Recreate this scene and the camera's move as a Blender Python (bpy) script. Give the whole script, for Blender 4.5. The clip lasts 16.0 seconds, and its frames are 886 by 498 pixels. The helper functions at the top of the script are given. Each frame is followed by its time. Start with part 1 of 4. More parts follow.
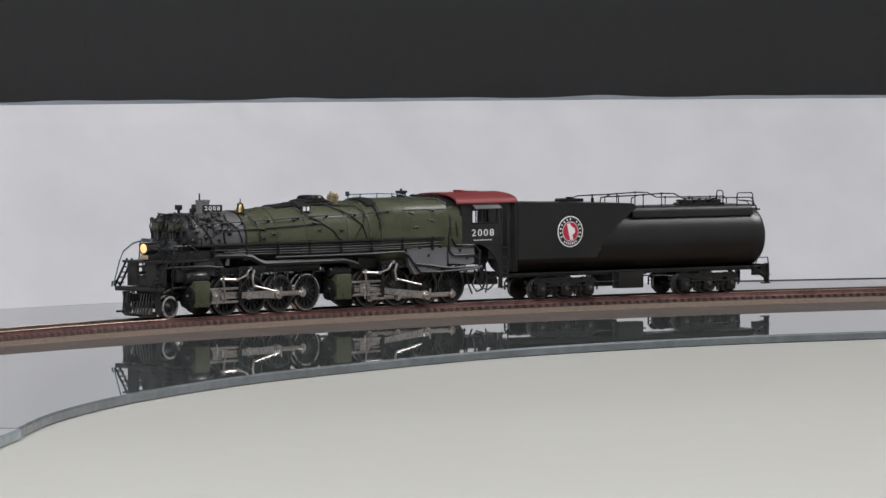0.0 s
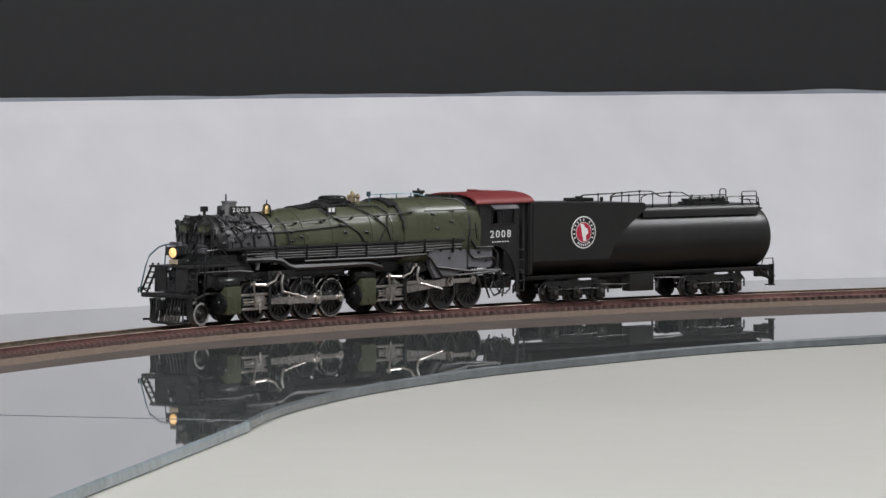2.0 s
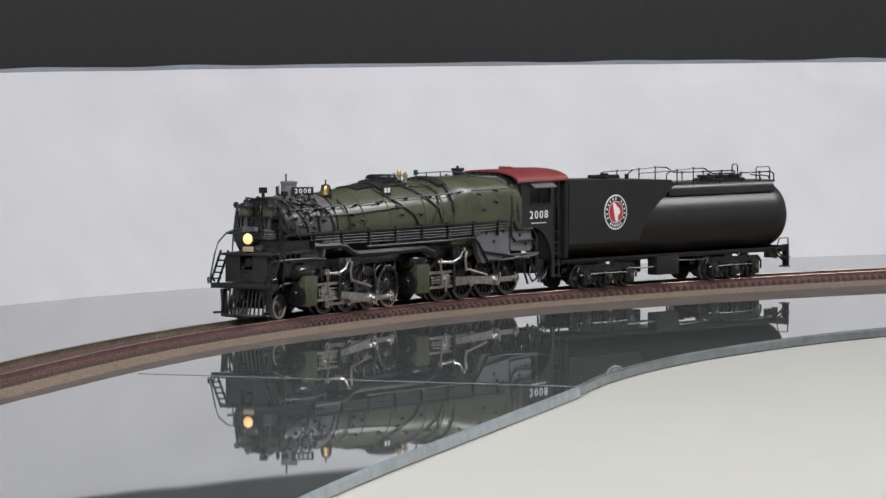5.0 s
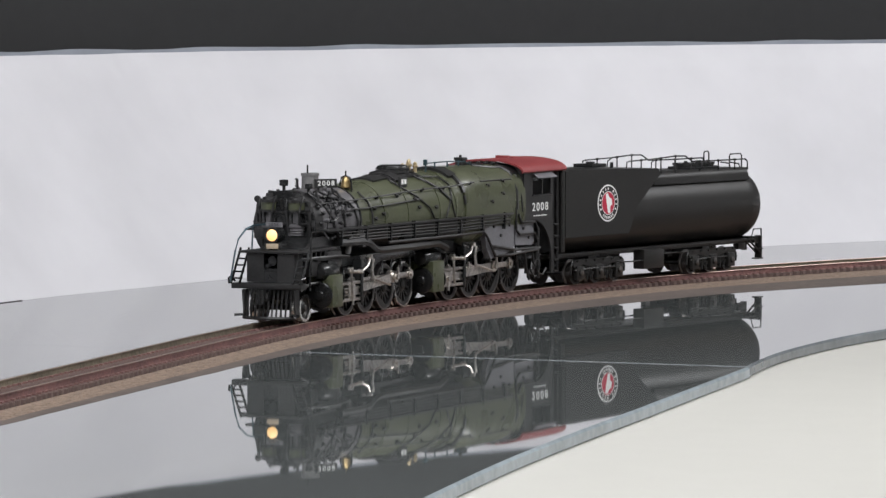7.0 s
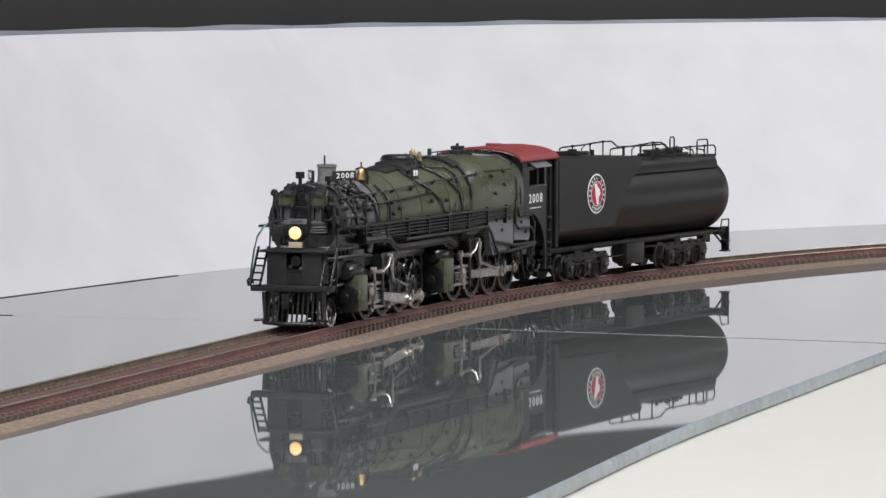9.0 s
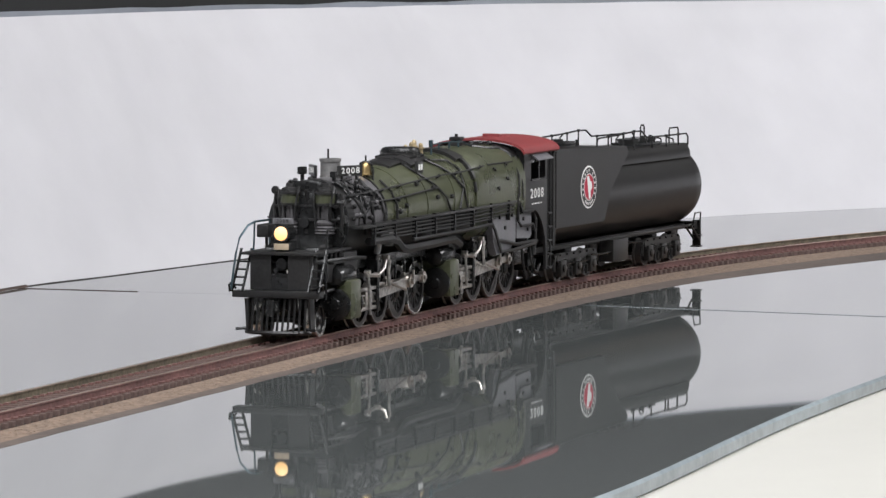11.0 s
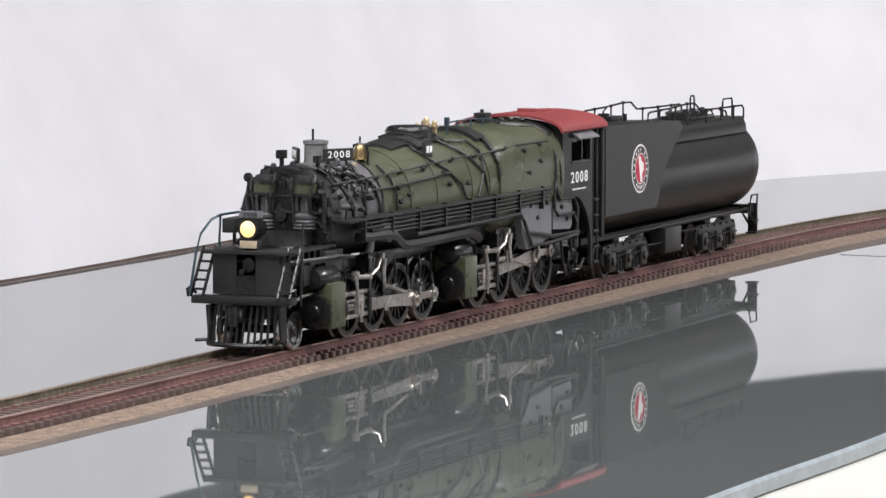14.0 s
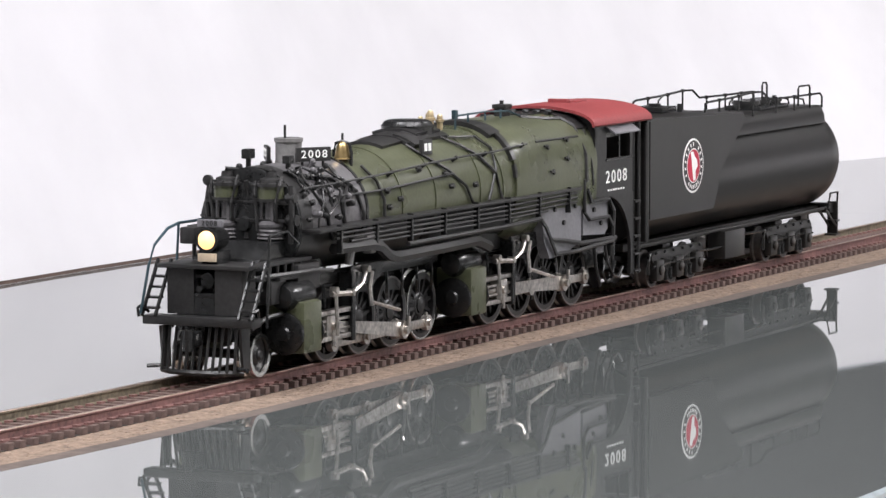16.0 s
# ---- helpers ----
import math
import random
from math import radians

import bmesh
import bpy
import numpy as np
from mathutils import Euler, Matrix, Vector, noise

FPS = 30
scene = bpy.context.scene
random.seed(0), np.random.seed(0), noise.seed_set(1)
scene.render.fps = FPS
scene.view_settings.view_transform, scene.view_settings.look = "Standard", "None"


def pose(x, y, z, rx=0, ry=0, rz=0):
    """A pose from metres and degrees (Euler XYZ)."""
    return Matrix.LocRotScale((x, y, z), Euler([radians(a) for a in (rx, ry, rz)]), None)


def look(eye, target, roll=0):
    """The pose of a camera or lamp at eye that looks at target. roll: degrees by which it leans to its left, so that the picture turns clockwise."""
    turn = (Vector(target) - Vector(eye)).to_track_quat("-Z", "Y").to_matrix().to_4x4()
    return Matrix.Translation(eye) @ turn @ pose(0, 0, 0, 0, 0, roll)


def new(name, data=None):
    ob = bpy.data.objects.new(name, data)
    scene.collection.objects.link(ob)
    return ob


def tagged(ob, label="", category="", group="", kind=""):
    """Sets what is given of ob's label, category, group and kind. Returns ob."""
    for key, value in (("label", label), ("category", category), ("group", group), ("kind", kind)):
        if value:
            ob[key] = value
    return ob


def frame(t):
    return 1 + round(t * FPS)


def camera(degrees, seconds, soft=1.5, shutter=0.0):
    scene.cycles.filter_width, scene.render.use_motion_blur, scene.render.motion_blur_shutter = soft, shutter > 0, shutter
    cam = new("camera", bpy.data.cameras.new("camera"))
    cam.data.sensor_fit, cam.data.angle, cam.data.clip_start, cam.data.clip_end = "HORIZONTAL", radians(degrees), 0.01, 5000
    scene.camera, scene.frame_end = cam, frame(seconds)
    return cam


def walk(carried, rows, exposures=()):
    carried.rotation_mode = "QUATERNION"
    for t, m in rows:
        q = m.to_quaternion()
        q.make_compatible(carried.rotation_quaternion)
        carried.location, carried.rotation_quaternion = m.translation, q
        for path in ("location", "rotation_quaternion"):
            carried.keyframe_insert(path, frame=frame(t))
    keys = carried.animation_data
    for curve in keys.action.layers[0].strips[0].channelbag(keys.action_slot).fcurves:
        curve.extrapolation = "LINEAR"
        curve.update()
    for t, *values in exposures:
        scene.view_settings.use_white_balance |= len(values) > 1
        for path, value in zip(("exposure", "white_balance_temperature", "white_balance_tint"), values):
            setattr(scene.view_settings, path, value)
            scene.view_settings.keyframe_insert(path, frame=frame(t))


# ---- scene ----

# camera on a tripod: it only pans and tilts
EYE = (0.0, 0.0, 0.1263)
RAIL = 0.0044          # rail top above the glass
# seconds, pan and tilt in degrees, distance run by the train along the track in millimetres
RUN = [(0.0, 0.000, -2.454, 0.4), (0.5, -0.769, -2.476, 39.8), (1.0, -1.535, -2.496, 71.3), (1.5, -2.240, -2.516, 107.0), (2.0, -2.990, -2.537, 144.0),
       (2.5, -3.870, -2.554, 182.7), (3.0, -4.739, -2.571, 217.7), (3.5, -5.404, -2.665, 256.3), (4.0, -6.155, -2.790, 291.4), (6.5, -8.877, -3.182, 458.5),
       (7.0, -9.565, -3.249, 498.4), (7.5, -10.245, -3.316, 535.6), (8.0, -10.767, -3.414, 574.5), (8.5, -11.274, -3.501, 613.0), (9.0, -11.604, -3.567, 648.5),
       (11.5, -13.753, -4.003, 819.0), (12.0, -14.297, -4.152, 856.1), (12.5, -14.852, -4.241, 891.8), (13.0, -15.430, -4.338, 928.8), (13.5, -16.006, -4.451, 966.9),
       (14.0, -16.563, -4.551, 1003.2), (14.5, -17.334, -4.637, 1041.4), (15.0, -18.103, -4.776, 1081.8), (15.5, -19.025, -4.902, 1124.2), (16.0, -19.653, -5.002, 1163.6)]


def aim(pan, tilt):
    p, q = radians(pan), radians(tilt)
    d = Vector((math.sin(p) * math.cos(q), math.cos(p) * math.cos(q), math.sin(q)))
    return look(EYE, Vector(EYE) + d)


cam = camera(11.59, 16.0, soft=1.45)
walk(cam, [(t, aim(p, q)) for t, p, q, s in RUN],
     exposures=[(0.0, 0.0, 6500, 10.5), (4.0, 0.1, 6500, 10.5), (6.5, 0.32, 6510, 11), (9.0, 0.4, 6520, 11), (12.0, 0.5, 6540, 11.5), (14.0, 0.68, 6580, 12.5), (16.0, 0.86, 6620, 14)])

# ---- light: a closed room under broad unseen overhead lights ----
world = bpy.data.worlds.new("room_air")
world.use_nodes = True
world.node_tree.nodes["Background"].inputs[0].default_value = (0.9, 0.95, 1.0, 1)
world.node_tree.nodes["Background"].inputs[1].default_value = 0.3
scene.world = world


def overhead_lamp(name, x, y, z, sx, sy, power, tx, ty, tint):
    d = bpy.data.lights.new(name, "AREA")
    d.shape, d.size, d.size_y, d.energy, d.color = "RECTANGLE", sx, sy, power, tint
    o = new(name, d)
    o.matrix_world = look((x, y, z), (tx, ty, 0))
    return o


overhead_lamp("ceiling_light", 0.35, 1.0, 1.68, 1.6, 1.6, 50, 0.0, 1.6, (0.95, 0.97, 1.0))
overhead_lamp("ceiling_light", 1.7, 3.0, 1.7, 0.7, 0.7, 33, 0.1, 2.2, (0.97, 0.98, 1.0))
# added fill from the camera side that brightens the engine's front, no known source
overhead_lamp("ceiling_light", -0.9, 0.2, 1.68, 1.2, 1.2, 50, -0.5, 1.4, (0.94, 0.97, 1.0))


# ---- materials ----
def material(name, base, rough=0.5, metal=0.0, vary=0.15, fine=900.0, coarse=60.0, bump=0.0, second=None, spec=0.5, coat=0.0, ior=1.45, spots=0.0):
    m = bpy.data.materials.new(name)
    m.use_nodes = True
    nt = m.node_tree
    b = nt.nodes["Principled BSDF"]
    b.inputs["Roughness"].default_value = rough
    b.inputs["Metallic"].default_value = metal
    b.inputs["IOR"].default_value = ior
    b.inputs["Specular IOR Level"].default_value = spec
    b.inputs["Coat Weight"].default_value = coat
    tc = nt.nodes.new("ShaderNodeTexCoord")
    n1 = nt.nodes.new("ShaderNodeTexNoise")
    n2 = nt.nodes.new("ShaderNodeTexNoise")
    n1.inputs["Scale"].default_value, n2.inputs["Scale"].default_value = fine, coarse
    n1.inputs["Detail"].default_value = n2.inputs["Detail"].default_value = 4
    for n in (n1, n2):
        nt.links.new(tc.outputs["Object"], n.inputs["Vector"])
    add_ = nt.nodes.new("ShaderNodeMath")
    add_.operation = "ADD"
    nt.links.new(n1.outputs["Fac"], add_.inputs[0])
    nt.links.new(n2.outputs["Fac"], add_.inputs[1])
    ramp = nt.nodes.new("ShaderNodeMapRange")
    ramp.inputs["From Min"].default_value, ramp.inputs["From Max"].default_value = 0.65, 1.35
    nt.links.new(add_.outputs[0], ramp.inputs["Value"])
    mix = nt.nodes.new("ShaderNodeMix")
    mix.data_type = "RGBA"
    lo = [c * (1 - vary) for c in base]
    hi = list(second) if second else [min(1, c * (1 + vary)) for c in base]
    mix.inputs["A"].default_value, mix.inputs["B"].default_value = (*lo, 1), (*hi, 1)
    nt.links.new(ramp.outputs[0], mix.inputs["Factor"])
    nt.links.new(mix.outputs["Result"], b.inputs["Base Color"])
    rr = nt.nodes.new("ShaderNodeMapRange")
    rr.inputs["To Min"].default_value, rr.inputs["To Max"].default_value = max(0.02, rough * 0.85), min(1, rough * 1.15)
    nt.links.new(n2.outputs["Fac"], rr.inputs["Value"])
    nt.links.new(rr.outputs[0], b.inputs["Roughness"])
    if bump:
        bp = nt.nodes.new("ShaderNodeBump")
        bp.inputs["Strength"].default_value, bp.inputs["Distance"].default_value = bump, 0.0005
        nt.links.new(n1.outputs["Fac"], bp.inputs["Height"])
        nt.links.new(bp.outputs[0], b.inputs["Normal"])
    return m


GREEN = material("olive_green_paint", (0.056, 0.061, 0.034), 0.28, vary=0.2, second=(0.08, 0.086, 0.05), bump=0.08)
GREY = material("graphite_smokebox", (0.105, 0.1, 0.106), 0.33, metal=0.2, vary=0.35, second=(0.165, 0.158, 0.163), bump=0.1)
LIGHTGREY = material("grey_panel_paint", (0.14, 0.137, 0.147), 0.36, vary=0.25, bump=0.05)
BLACK = material("satin_black_paint", (0.011, 0.0108, 0.011), 0.4, vary=0.5, second=(0.026, 0.025, 0.025), bump=0.05)
TENDERBLACK = material("tender_black_paint", (0.0125, 0.0118, 0.0112), 0.34, vary=0.2, second=(0.018, 0.017, 0.016))
DARK = material("dark_metal", (0.018, 0.0182, 0.0185), 0.24, metal=0.3, vary=0.5, bump=0.1)
STEEL = material("bright_steel", (0.46, 0.425, 0.4), 0.32, metal=1.0, vary=0.5, second=(0.85, 0.8, 0.75), bump=0.1)
NICKEL = material("nickel_tyre", (0.75, 0.73, 0.7), 0.13, metal=1.0, vary=0.2)
BRASS = material("polished_brass", (0.4, 0.29, 0.14), 0.36, metal=1.0, vary=0.25)
DULLBRASS = material("dull_brass", (0.5, 0.4, 0.25), 0.42, metal=0.8, vary=0.3)
TYRE = material("dull_and_shaded_steel", (0.16, 0.15, 0.145), 0.3, metal=0.9, vary=0.3)
RED = material("oxide_red_roof", (0.21, 0.034, 0.036), 0.5, vary=0.2, second=(0.26, 0.045, 0.046), bump=0.04)
WHITE = material("white_lettering", (0.8, 0.8, 0.78), 0.5, vary=0.05)
EMBLEMRED = material("emblem_red", (0.45, 0.02, 0.05), 0.5, vary=0.08)
BLUERAIL = material("handrail_steel", (0.05, 0.09, 0.11), 0.3, metal=0.6, vary=0.3)
STACKGREY = material("worn_grey_metal", (0.15, 0.146, 0.143), 0.5, vary=0.3, bump=0.2)
TAN = material("tan_plate", (0.45, 0.36, 0.26), 0.5)
WOODTIE = material("brown_plastic_tie", (0.075, 0.047, 0.041), 0.7, vary=0.35, second=(0.14, 0.092, 0.08), bump=0.3)
RUST = material("rust_painted_rail", (0.11, 0.052, 0.046), 0.55, vary=0.45, second=(0.22, 0.11, 0.1), fine=700, bump=0.2)
# near-black colour standing for shade between sleepers and under the paper's foot
GAPSHADE = material("painted_gap_shade", (0.018, 0.013, 0.011), 0.8, vary=0.3, bump=0.2)
TRACKDIRT = material("olive_track_dirt", (0.1, 0.082, 0.055), 0.9, vary=0.5, second=(0.19, 0.155, 0.11), fine=700, coarse=120, bump=0.5)
RAILTOP = material("worn_rail_head", (0.3, 0.22, 0.18), 0.35, metal=0.8, vary=0.3)
CORK = material("cork_roadbed", (0.13, 0.092, 0.07), 0.9, vary=0.4, second=(0.27, 0.195, 0.145), fine=900, coarse=320, bump=0.9)
PAPER = material("white_backdrop_paper", (0.53, 0.522, 0.54), 0.8, vary=0.06, fine=25, coarse=5.5, bump=0.06, second=(0.575, 0.566, 0.584))
BOARD = material("charcoal_board", (0.0175, 0.0175, 0.0182), 0.8, vary=0.12, fine=120, coarse=9)
TAPE = material("translucent_tape", (0.3, 0.32, 0.36), 0.35, vary=0.15, fine=60, coarse=14)
STAIN = material("board_smudge", (0.02, 0.02, 0.021), 0.85, vary=0.2, fine=200)
# grey-brown standing for the roadbed mirrored in the glass
BEDMIRROR = material("painted_bed_reflection", (0.085, 0.066, 0.057), 0.9, vary=0.35, fine=300, coarse=40, bump=0.2)
CREAM = material("cream_tabletop", (0.44, 0.43, 0.396), 0.55, vary=0.02, fine=60, coarse=5)
GLASS = material("grey_backed_glass", (0.081, 0.088, 0.0865), 0.015, vary=0.05, fine=30, coarse=4, ior=2.05)
GLASSEDGE = material("ground_glass_edge", (0.23, 0.265, 0.28), 0.25, vary=0.2, fine=200, coarse=30)
GREYEDGE = material("grey_glass_edge", (0.12, 0.133, 0.14), 0.25, vary=0.25, fine=200, coarse=30)
BROWN = material("brown_card_edge", (0.06, 0.038, 0.03), 0.8, vary=0.4, fine=300)
ROOMWALL = material("room_wall_paint", (0.6, 0.605, 0.61), 0.85, vary=0.03, fine=20, coarse=2)
ROOMFLOOR = material("room_carpet", (0.22, 0.2, 0.18), 0.95, vary=0.2, fine=200, coarse=6)
CEILING = material("ceiling_paint", (0.8, 0.79, 0.77), 0.9, vary=0.03, fine=20, coarse=2)
LENS = bpy.data.materials.new("lit_headlight")
LENS.use_nodes = True
LENS.node_tree.nodes["Principled BSDF"].inputs["Emission Color"].default_value = (1.0, 0.55, 0.16, 1)
LENS.node_tree.nodes["Principled BSDF"].inputs["Emission Strength"].default_value = 0.9
LENS.node_tree.nodes["Principled BSDF"].inputs["Base Color"].default_value = (0.8, 0.6, 0.35, 1)


# ---- mesh helpers (millimetres) ----
def part(name, bm, mat, parent=None, label="", angle=35, at=None):
    me = bpy.data.meshes.new(name)
    bmesh.ops.recalc_face_normals(bm, faces=bm.faces)
    for v in bm.verts:
        v.co *= 0.001
    bm.to_mesh(me)
    bm.free()
    me.polygons.foreach_set("use_smooth", [True] * len(me.polygons))
    me.set_sharp_from_angle(angle=radians(angle))
    me.materials.append(mat)
    ob = new(name, me)
    if parent:
        ob.parent = parent
    if at:
        ob.matrix_basis = at
    if label:
        ob["label"] = label
    return ob


def box(bm, x0, x1, y0, y1, z0, z1, bevel=0.0):
    vs = [bm.verts.new((x, y, z)) for x in (x0, x1) for y in (y0, y1) for z in (z0, z1)]
    fs = [bm.faces.new([vs[i] for i in f]) for f in ((0, 1, 3, 2), (4, 6, 7, 5), (0, 4, 5, 1), (2, 3, 7, 6), (0, 2, 6, 4), (1, 5, 7, 3))]
    if bevel:
        es = list({e for f in fs for e in f.edges})
        bmesh.ops.bevel(bm, geom=es, offset=bevel, segments=2, affect="EDGES", profile=0.6)


def prism(bm, outline, y0, y1):
    """An outline in x and z, carried from y0 to y1."""
    a = [bm.verts.new((x, y0, z)) for x, z in outline]
    b = [bm.verts.new((x, y1, z)) for x, z in outline]
    n = len(a)
    bm.faces.new(a)
    bm.faces.new(b)
    for i in range(n):
        bm.faces.new((a[i], a[(i + 1) % n], b[(i + 1) % n], b[i]))


def loft(bm, rings, closed=True, caps=True):
    rows = [[bm.verts.new(p) for p in r] for r in rings]
    n = len(rows[0])
    for a, b in zip(rows, rows[1:]):
        for i in range(n if closed else n - 1):
            j = (i + 1) % n
            bm.faces.new((a[i], a[j], b[j], b[i]))
    if caps and closed:
        bm.faces.new(rows[0])
        bm.faces.new(rows[-1])


def tube(bm, pts, r, seg=6):
    pts = [Vector(p) for p in pts]
    rings = []
    for i, p in enumerate(pts):
        d = ((pts[min(i + 1, len(pts) - 1)] - p).normalized() + (p - pts[max(i - 1, 0)]).normalized()).normalized()
        u = d.cross(Vector((0, 0, 1)) if abs(d.z) < 0.9 else Vector((0, 1, 0))).normalized()
        w = d.cross(u)
        rings.append([p + (u * math.cos(a) + w * math.sin(a)) * r for a in [2 * math.pi * k / seg for k in range(seg)]])
    loft(bm, rings)


def rod(bm, p0, p1, r, seg=16, r2=None):
    """A straight round bar, tapered where r2 is given."""
    p0, p1 = Vector(p0), Vector(p1)
    d = (p1 - p0).normalized()
    u = d.cross(Vector((0, 0, 1)) if abs(d.z) < 0.9 else Vector((0, 1, 0))).normalized()
    w = d.cross(u)
    loft(bm, [[p + (u * math.cos(a) + w * math.sin(a)) * q for a in [2 * math.pi * k / seg for k in range(seg)]] for p, q in ((p0, r), (p1, r if r2 is None else r2))])


def turned(bm, profile, centre, axis="z", seg=20):
    """A turned form: (distance along the axis, radius) about centre."""
    cx, cy, cz = centre
    rings = []
    for a, r in profile:
        ring = []
        for k in range(seg):
            c, s_ = math.cos(2 * math.pi * k / seg) * r, math.sin(2 * math.pi * k / seg) * r
            ring.append({"z": (cx + c, cy + s_, cz + a), "x": (cx + a, cy + c, cz + s_), "y": (cx + c, cy + a, cz + s_)}[axis])
        rings.append(ring)
    loft(bm, rings)


def mesh(f, *a, **k):
    bm = bmesh.new()
    f(bm, *a, **k)
    return bm


def words(body, size, mat, parent, m, name="lettering", depth=0.06, wide=1.0):
    cu = bpy.data.curves.new(name, "FONT")
    cu.body, cu.size, cu.align_x, cu.align_y, cu.extrude, cu.offset = body, size * 0.001, "CENTER", "CENTER", depth * 0.001, 0.00003 * size / 6
    cu.space_character = 1.3
    tmp = bpy.data.objects.new("tmp", cu)
    me = bpy.data.meshes.new_from_object(tmp)
    bpy.data.objects.remove(tmp)
    me.transform(Matrix.Diagonal((wide, 1, 1, 1)))
    me.materials.clear()
    me.materials.append(mat)
    ob = new(name, me)
    ob.parent, ob.matrix_basis = parent, m
    return ob


def mm(x, y, z, rx=0, ry=0, rz=0):
    return pose(x * 0.001, y * 0.001, z * 0.001, rx, ry, rz)


# ---- the line of the track: a curve that runs out into a straight ----
BENDS = [0.986, 0.986, 0.966, 0.794, 1.243, 0.951, 0.962, 1.187, 1.203, 0.777, 1.045, 0.695, -0.025, 0.086, -0.02, -0.056, 0.203, -0.389, -0.394, -0.393, -0.393]
SS = np.arange(-800, 1901, 5.0)
KK = np.interp(SS, np.arange(-400, 1601, 100.0), BENDS) / 1000
TH = np.concatenate([[0], np.cumsum((KK[1:] + KK[:-1]) * 2.5)])
I0 = 160
TH = TH - TH[I0] + 3.86879
TX = np.concatenate([[0], np.cumsum((np.cos(TH[1:]) + np.cos(TH[:-1])) * 2.5)])
TY = np.concatenate([[0], np.cumsum((np.sin(TH[1:]) + np.sin(TH[:-1])) * 2.5)])
TX, TY = TX - TX[I0] - 27.24, TY - TY[I0] + 2191.64


def on_track(s, side=0.0):
    """Place in millimetres and heading at s along the track, side millimetres to the left."""
    th = float(np.interp(s, SS, TH))
    return float(np.interp(s, SS, TX)) - math.sin(th) * side, float(np.interp(s, SS, TY)) + math.cos(th) * side, th


def run_at(t):
    """Distance run at t seconds: a smooth curve through the rows."""
    ts, ss = [r[0] for r in RUN], [r[3] for r in RUN]
    for i in range(len(ts) - 1):
        if t <= ts[i + 1]:
            break
    def slope(k):
        a, b = max(k - 1, 0), min(k + 1, len(ts) - 1)
        return (ss[b] - ss[a]) / (ts[b] - ts[a])
    h = ts[i + 1] - ts[i]
    u = (t - ts[i]) / h
    return ((2 * u ** 3 - 3 * u * u + 1) * ss[i] + (u ** 3 - 2 * u * u + u) * h * slope(i)
            + (3 * u * u - 2 * u ** 3) * ss[i + 1] + (u ** 3 - u * u) * h * slope(i + 1))


FRONT, TENDER = 80.0, 133.0


# ---- setting ----
def slab(name, x0, x1, y0, y1, z0, z1, mat, label):
    return tagged(part(name, mesh(box, x0, x1, y0, y1, z0, z1), mat, label=label), category=name.split("_")[0], kind="structure")


# unseen room shell, added for reflections and bounced fill light
slab("wall_north", -2600, 2600, 4200, 4350, -850, 1750, ROOMWALL, "unseen plain room wall added behind the layout")
slab("wall_south", -2600, 2600, -2150, -2000, -850, 1750, ROOMWALL, "unseen plain room wall added behind the camera")
slab("wall_east", 2600, 2750, -2150, 4350, -850, 1750, ROOMWALL, "unseen plain room side wall added to close the room")
slab("wall_west", -2750, -2600, -2150, 4350, -850, 1750, ROOMWALL, "unseen plain room side wall added to close the room")
slab("floor", -2750, 2750, -2150, 4350, -950, -850, ROOMFLOOR, "unseen plain room floor added under the table")
slab("ceiling", -2750, 2750, -2150, 4350, 1750, 1850, CEILING, "unseen plain white ceiling added over the layout")

GLASS_T = 4.0

def side_of(x, y):
    """Distance along the track and signed distance inside it, for places in millimetres."""
    d = (TX - x) ** 2 + (TY - y) ** 2
    k = int(d.argmin())
    return float(SS[k]), float(-math.sin(TH[k]) * (x - TX[k]) + math.cos(TH[k]) * (y - TY[k]))


LEAN = 0.0        # fall of the glass towards the inside of the curve


def glass_z(side):
    return -LEAN * min(max(side, -320), 420)


def table():
    t = tagged(new("table"), "cream laminate table under the glass sheets", "table")
    bm = bmesh.new()
    xs, ys = np.linspace(-800, 1100, 58), np.linspace(250, 3000, 84)
    grid = []
    for x in xs:
        col = []
        for y in ys:
            col.append(bm.verts.new((x, y, glass_z(side_of(x, y)[1]) - GLASS_T)))
        grid.append(col)
    for a, b in zip(grid, grid[1:]):
        for i in range(len(ys) - 1):
            bm.faces.new((a[i], a[i + 1], b[i + 1], b[i]))
    rim = [c[0] for c in grid] + grid[-1][1:] + [c[-1] for c in grid[::-1]][1:] + grid[0][::-1][1:-1]
    foot = [bm.verts.new((v.co.x, v.co.y, -45)) for v in rim]
    for i in range(len(rim)):
        j = (i + 1) % len(rim)
        bm.faces.new((rim[i], rim[j], foot[j], foot[i]))
    bm.faces.new(foot)
    part("tabletop", bm, CREAM, t)
    for x in (-740, 1040):
        for y in (320, 2930):
            part("leg", mesh(box, x - 30, x + 30, y - 30, y + 30, -850, -44, 3), CREAM, t)


table()

# foot of the backdrop on the glass, from the far end round to the near end
FOOT = [on_track(s, a)[:2] for s, a in [
    (-700, -185), (-550, -172), (-400, -164), (-250, -167), (-130, -168), (0, -167), (100, -167), (210, -172), (300, -175), (380, -177), (450, -175), (520, -179),
    (600, -179), (680, -184), (735, -191), (830, -188), (960, -187), (1070, -191), (1250, -190), (1520, -184), (1700, -165)]]
# inner edge of the far glass sheet, and of the near one
EDGE_FAR = [on_track(s, a)[:2] for s, a in [
    (-720, 285), (-400, 282), (-200, 266), (-80, 255), (0, 245), (85, 236), (175, 228), (255, 225), (315, 223), (370, 219), (425, 214), (480, 210), (540, 206), (605, 203), (690, 201), (765, 203)]]
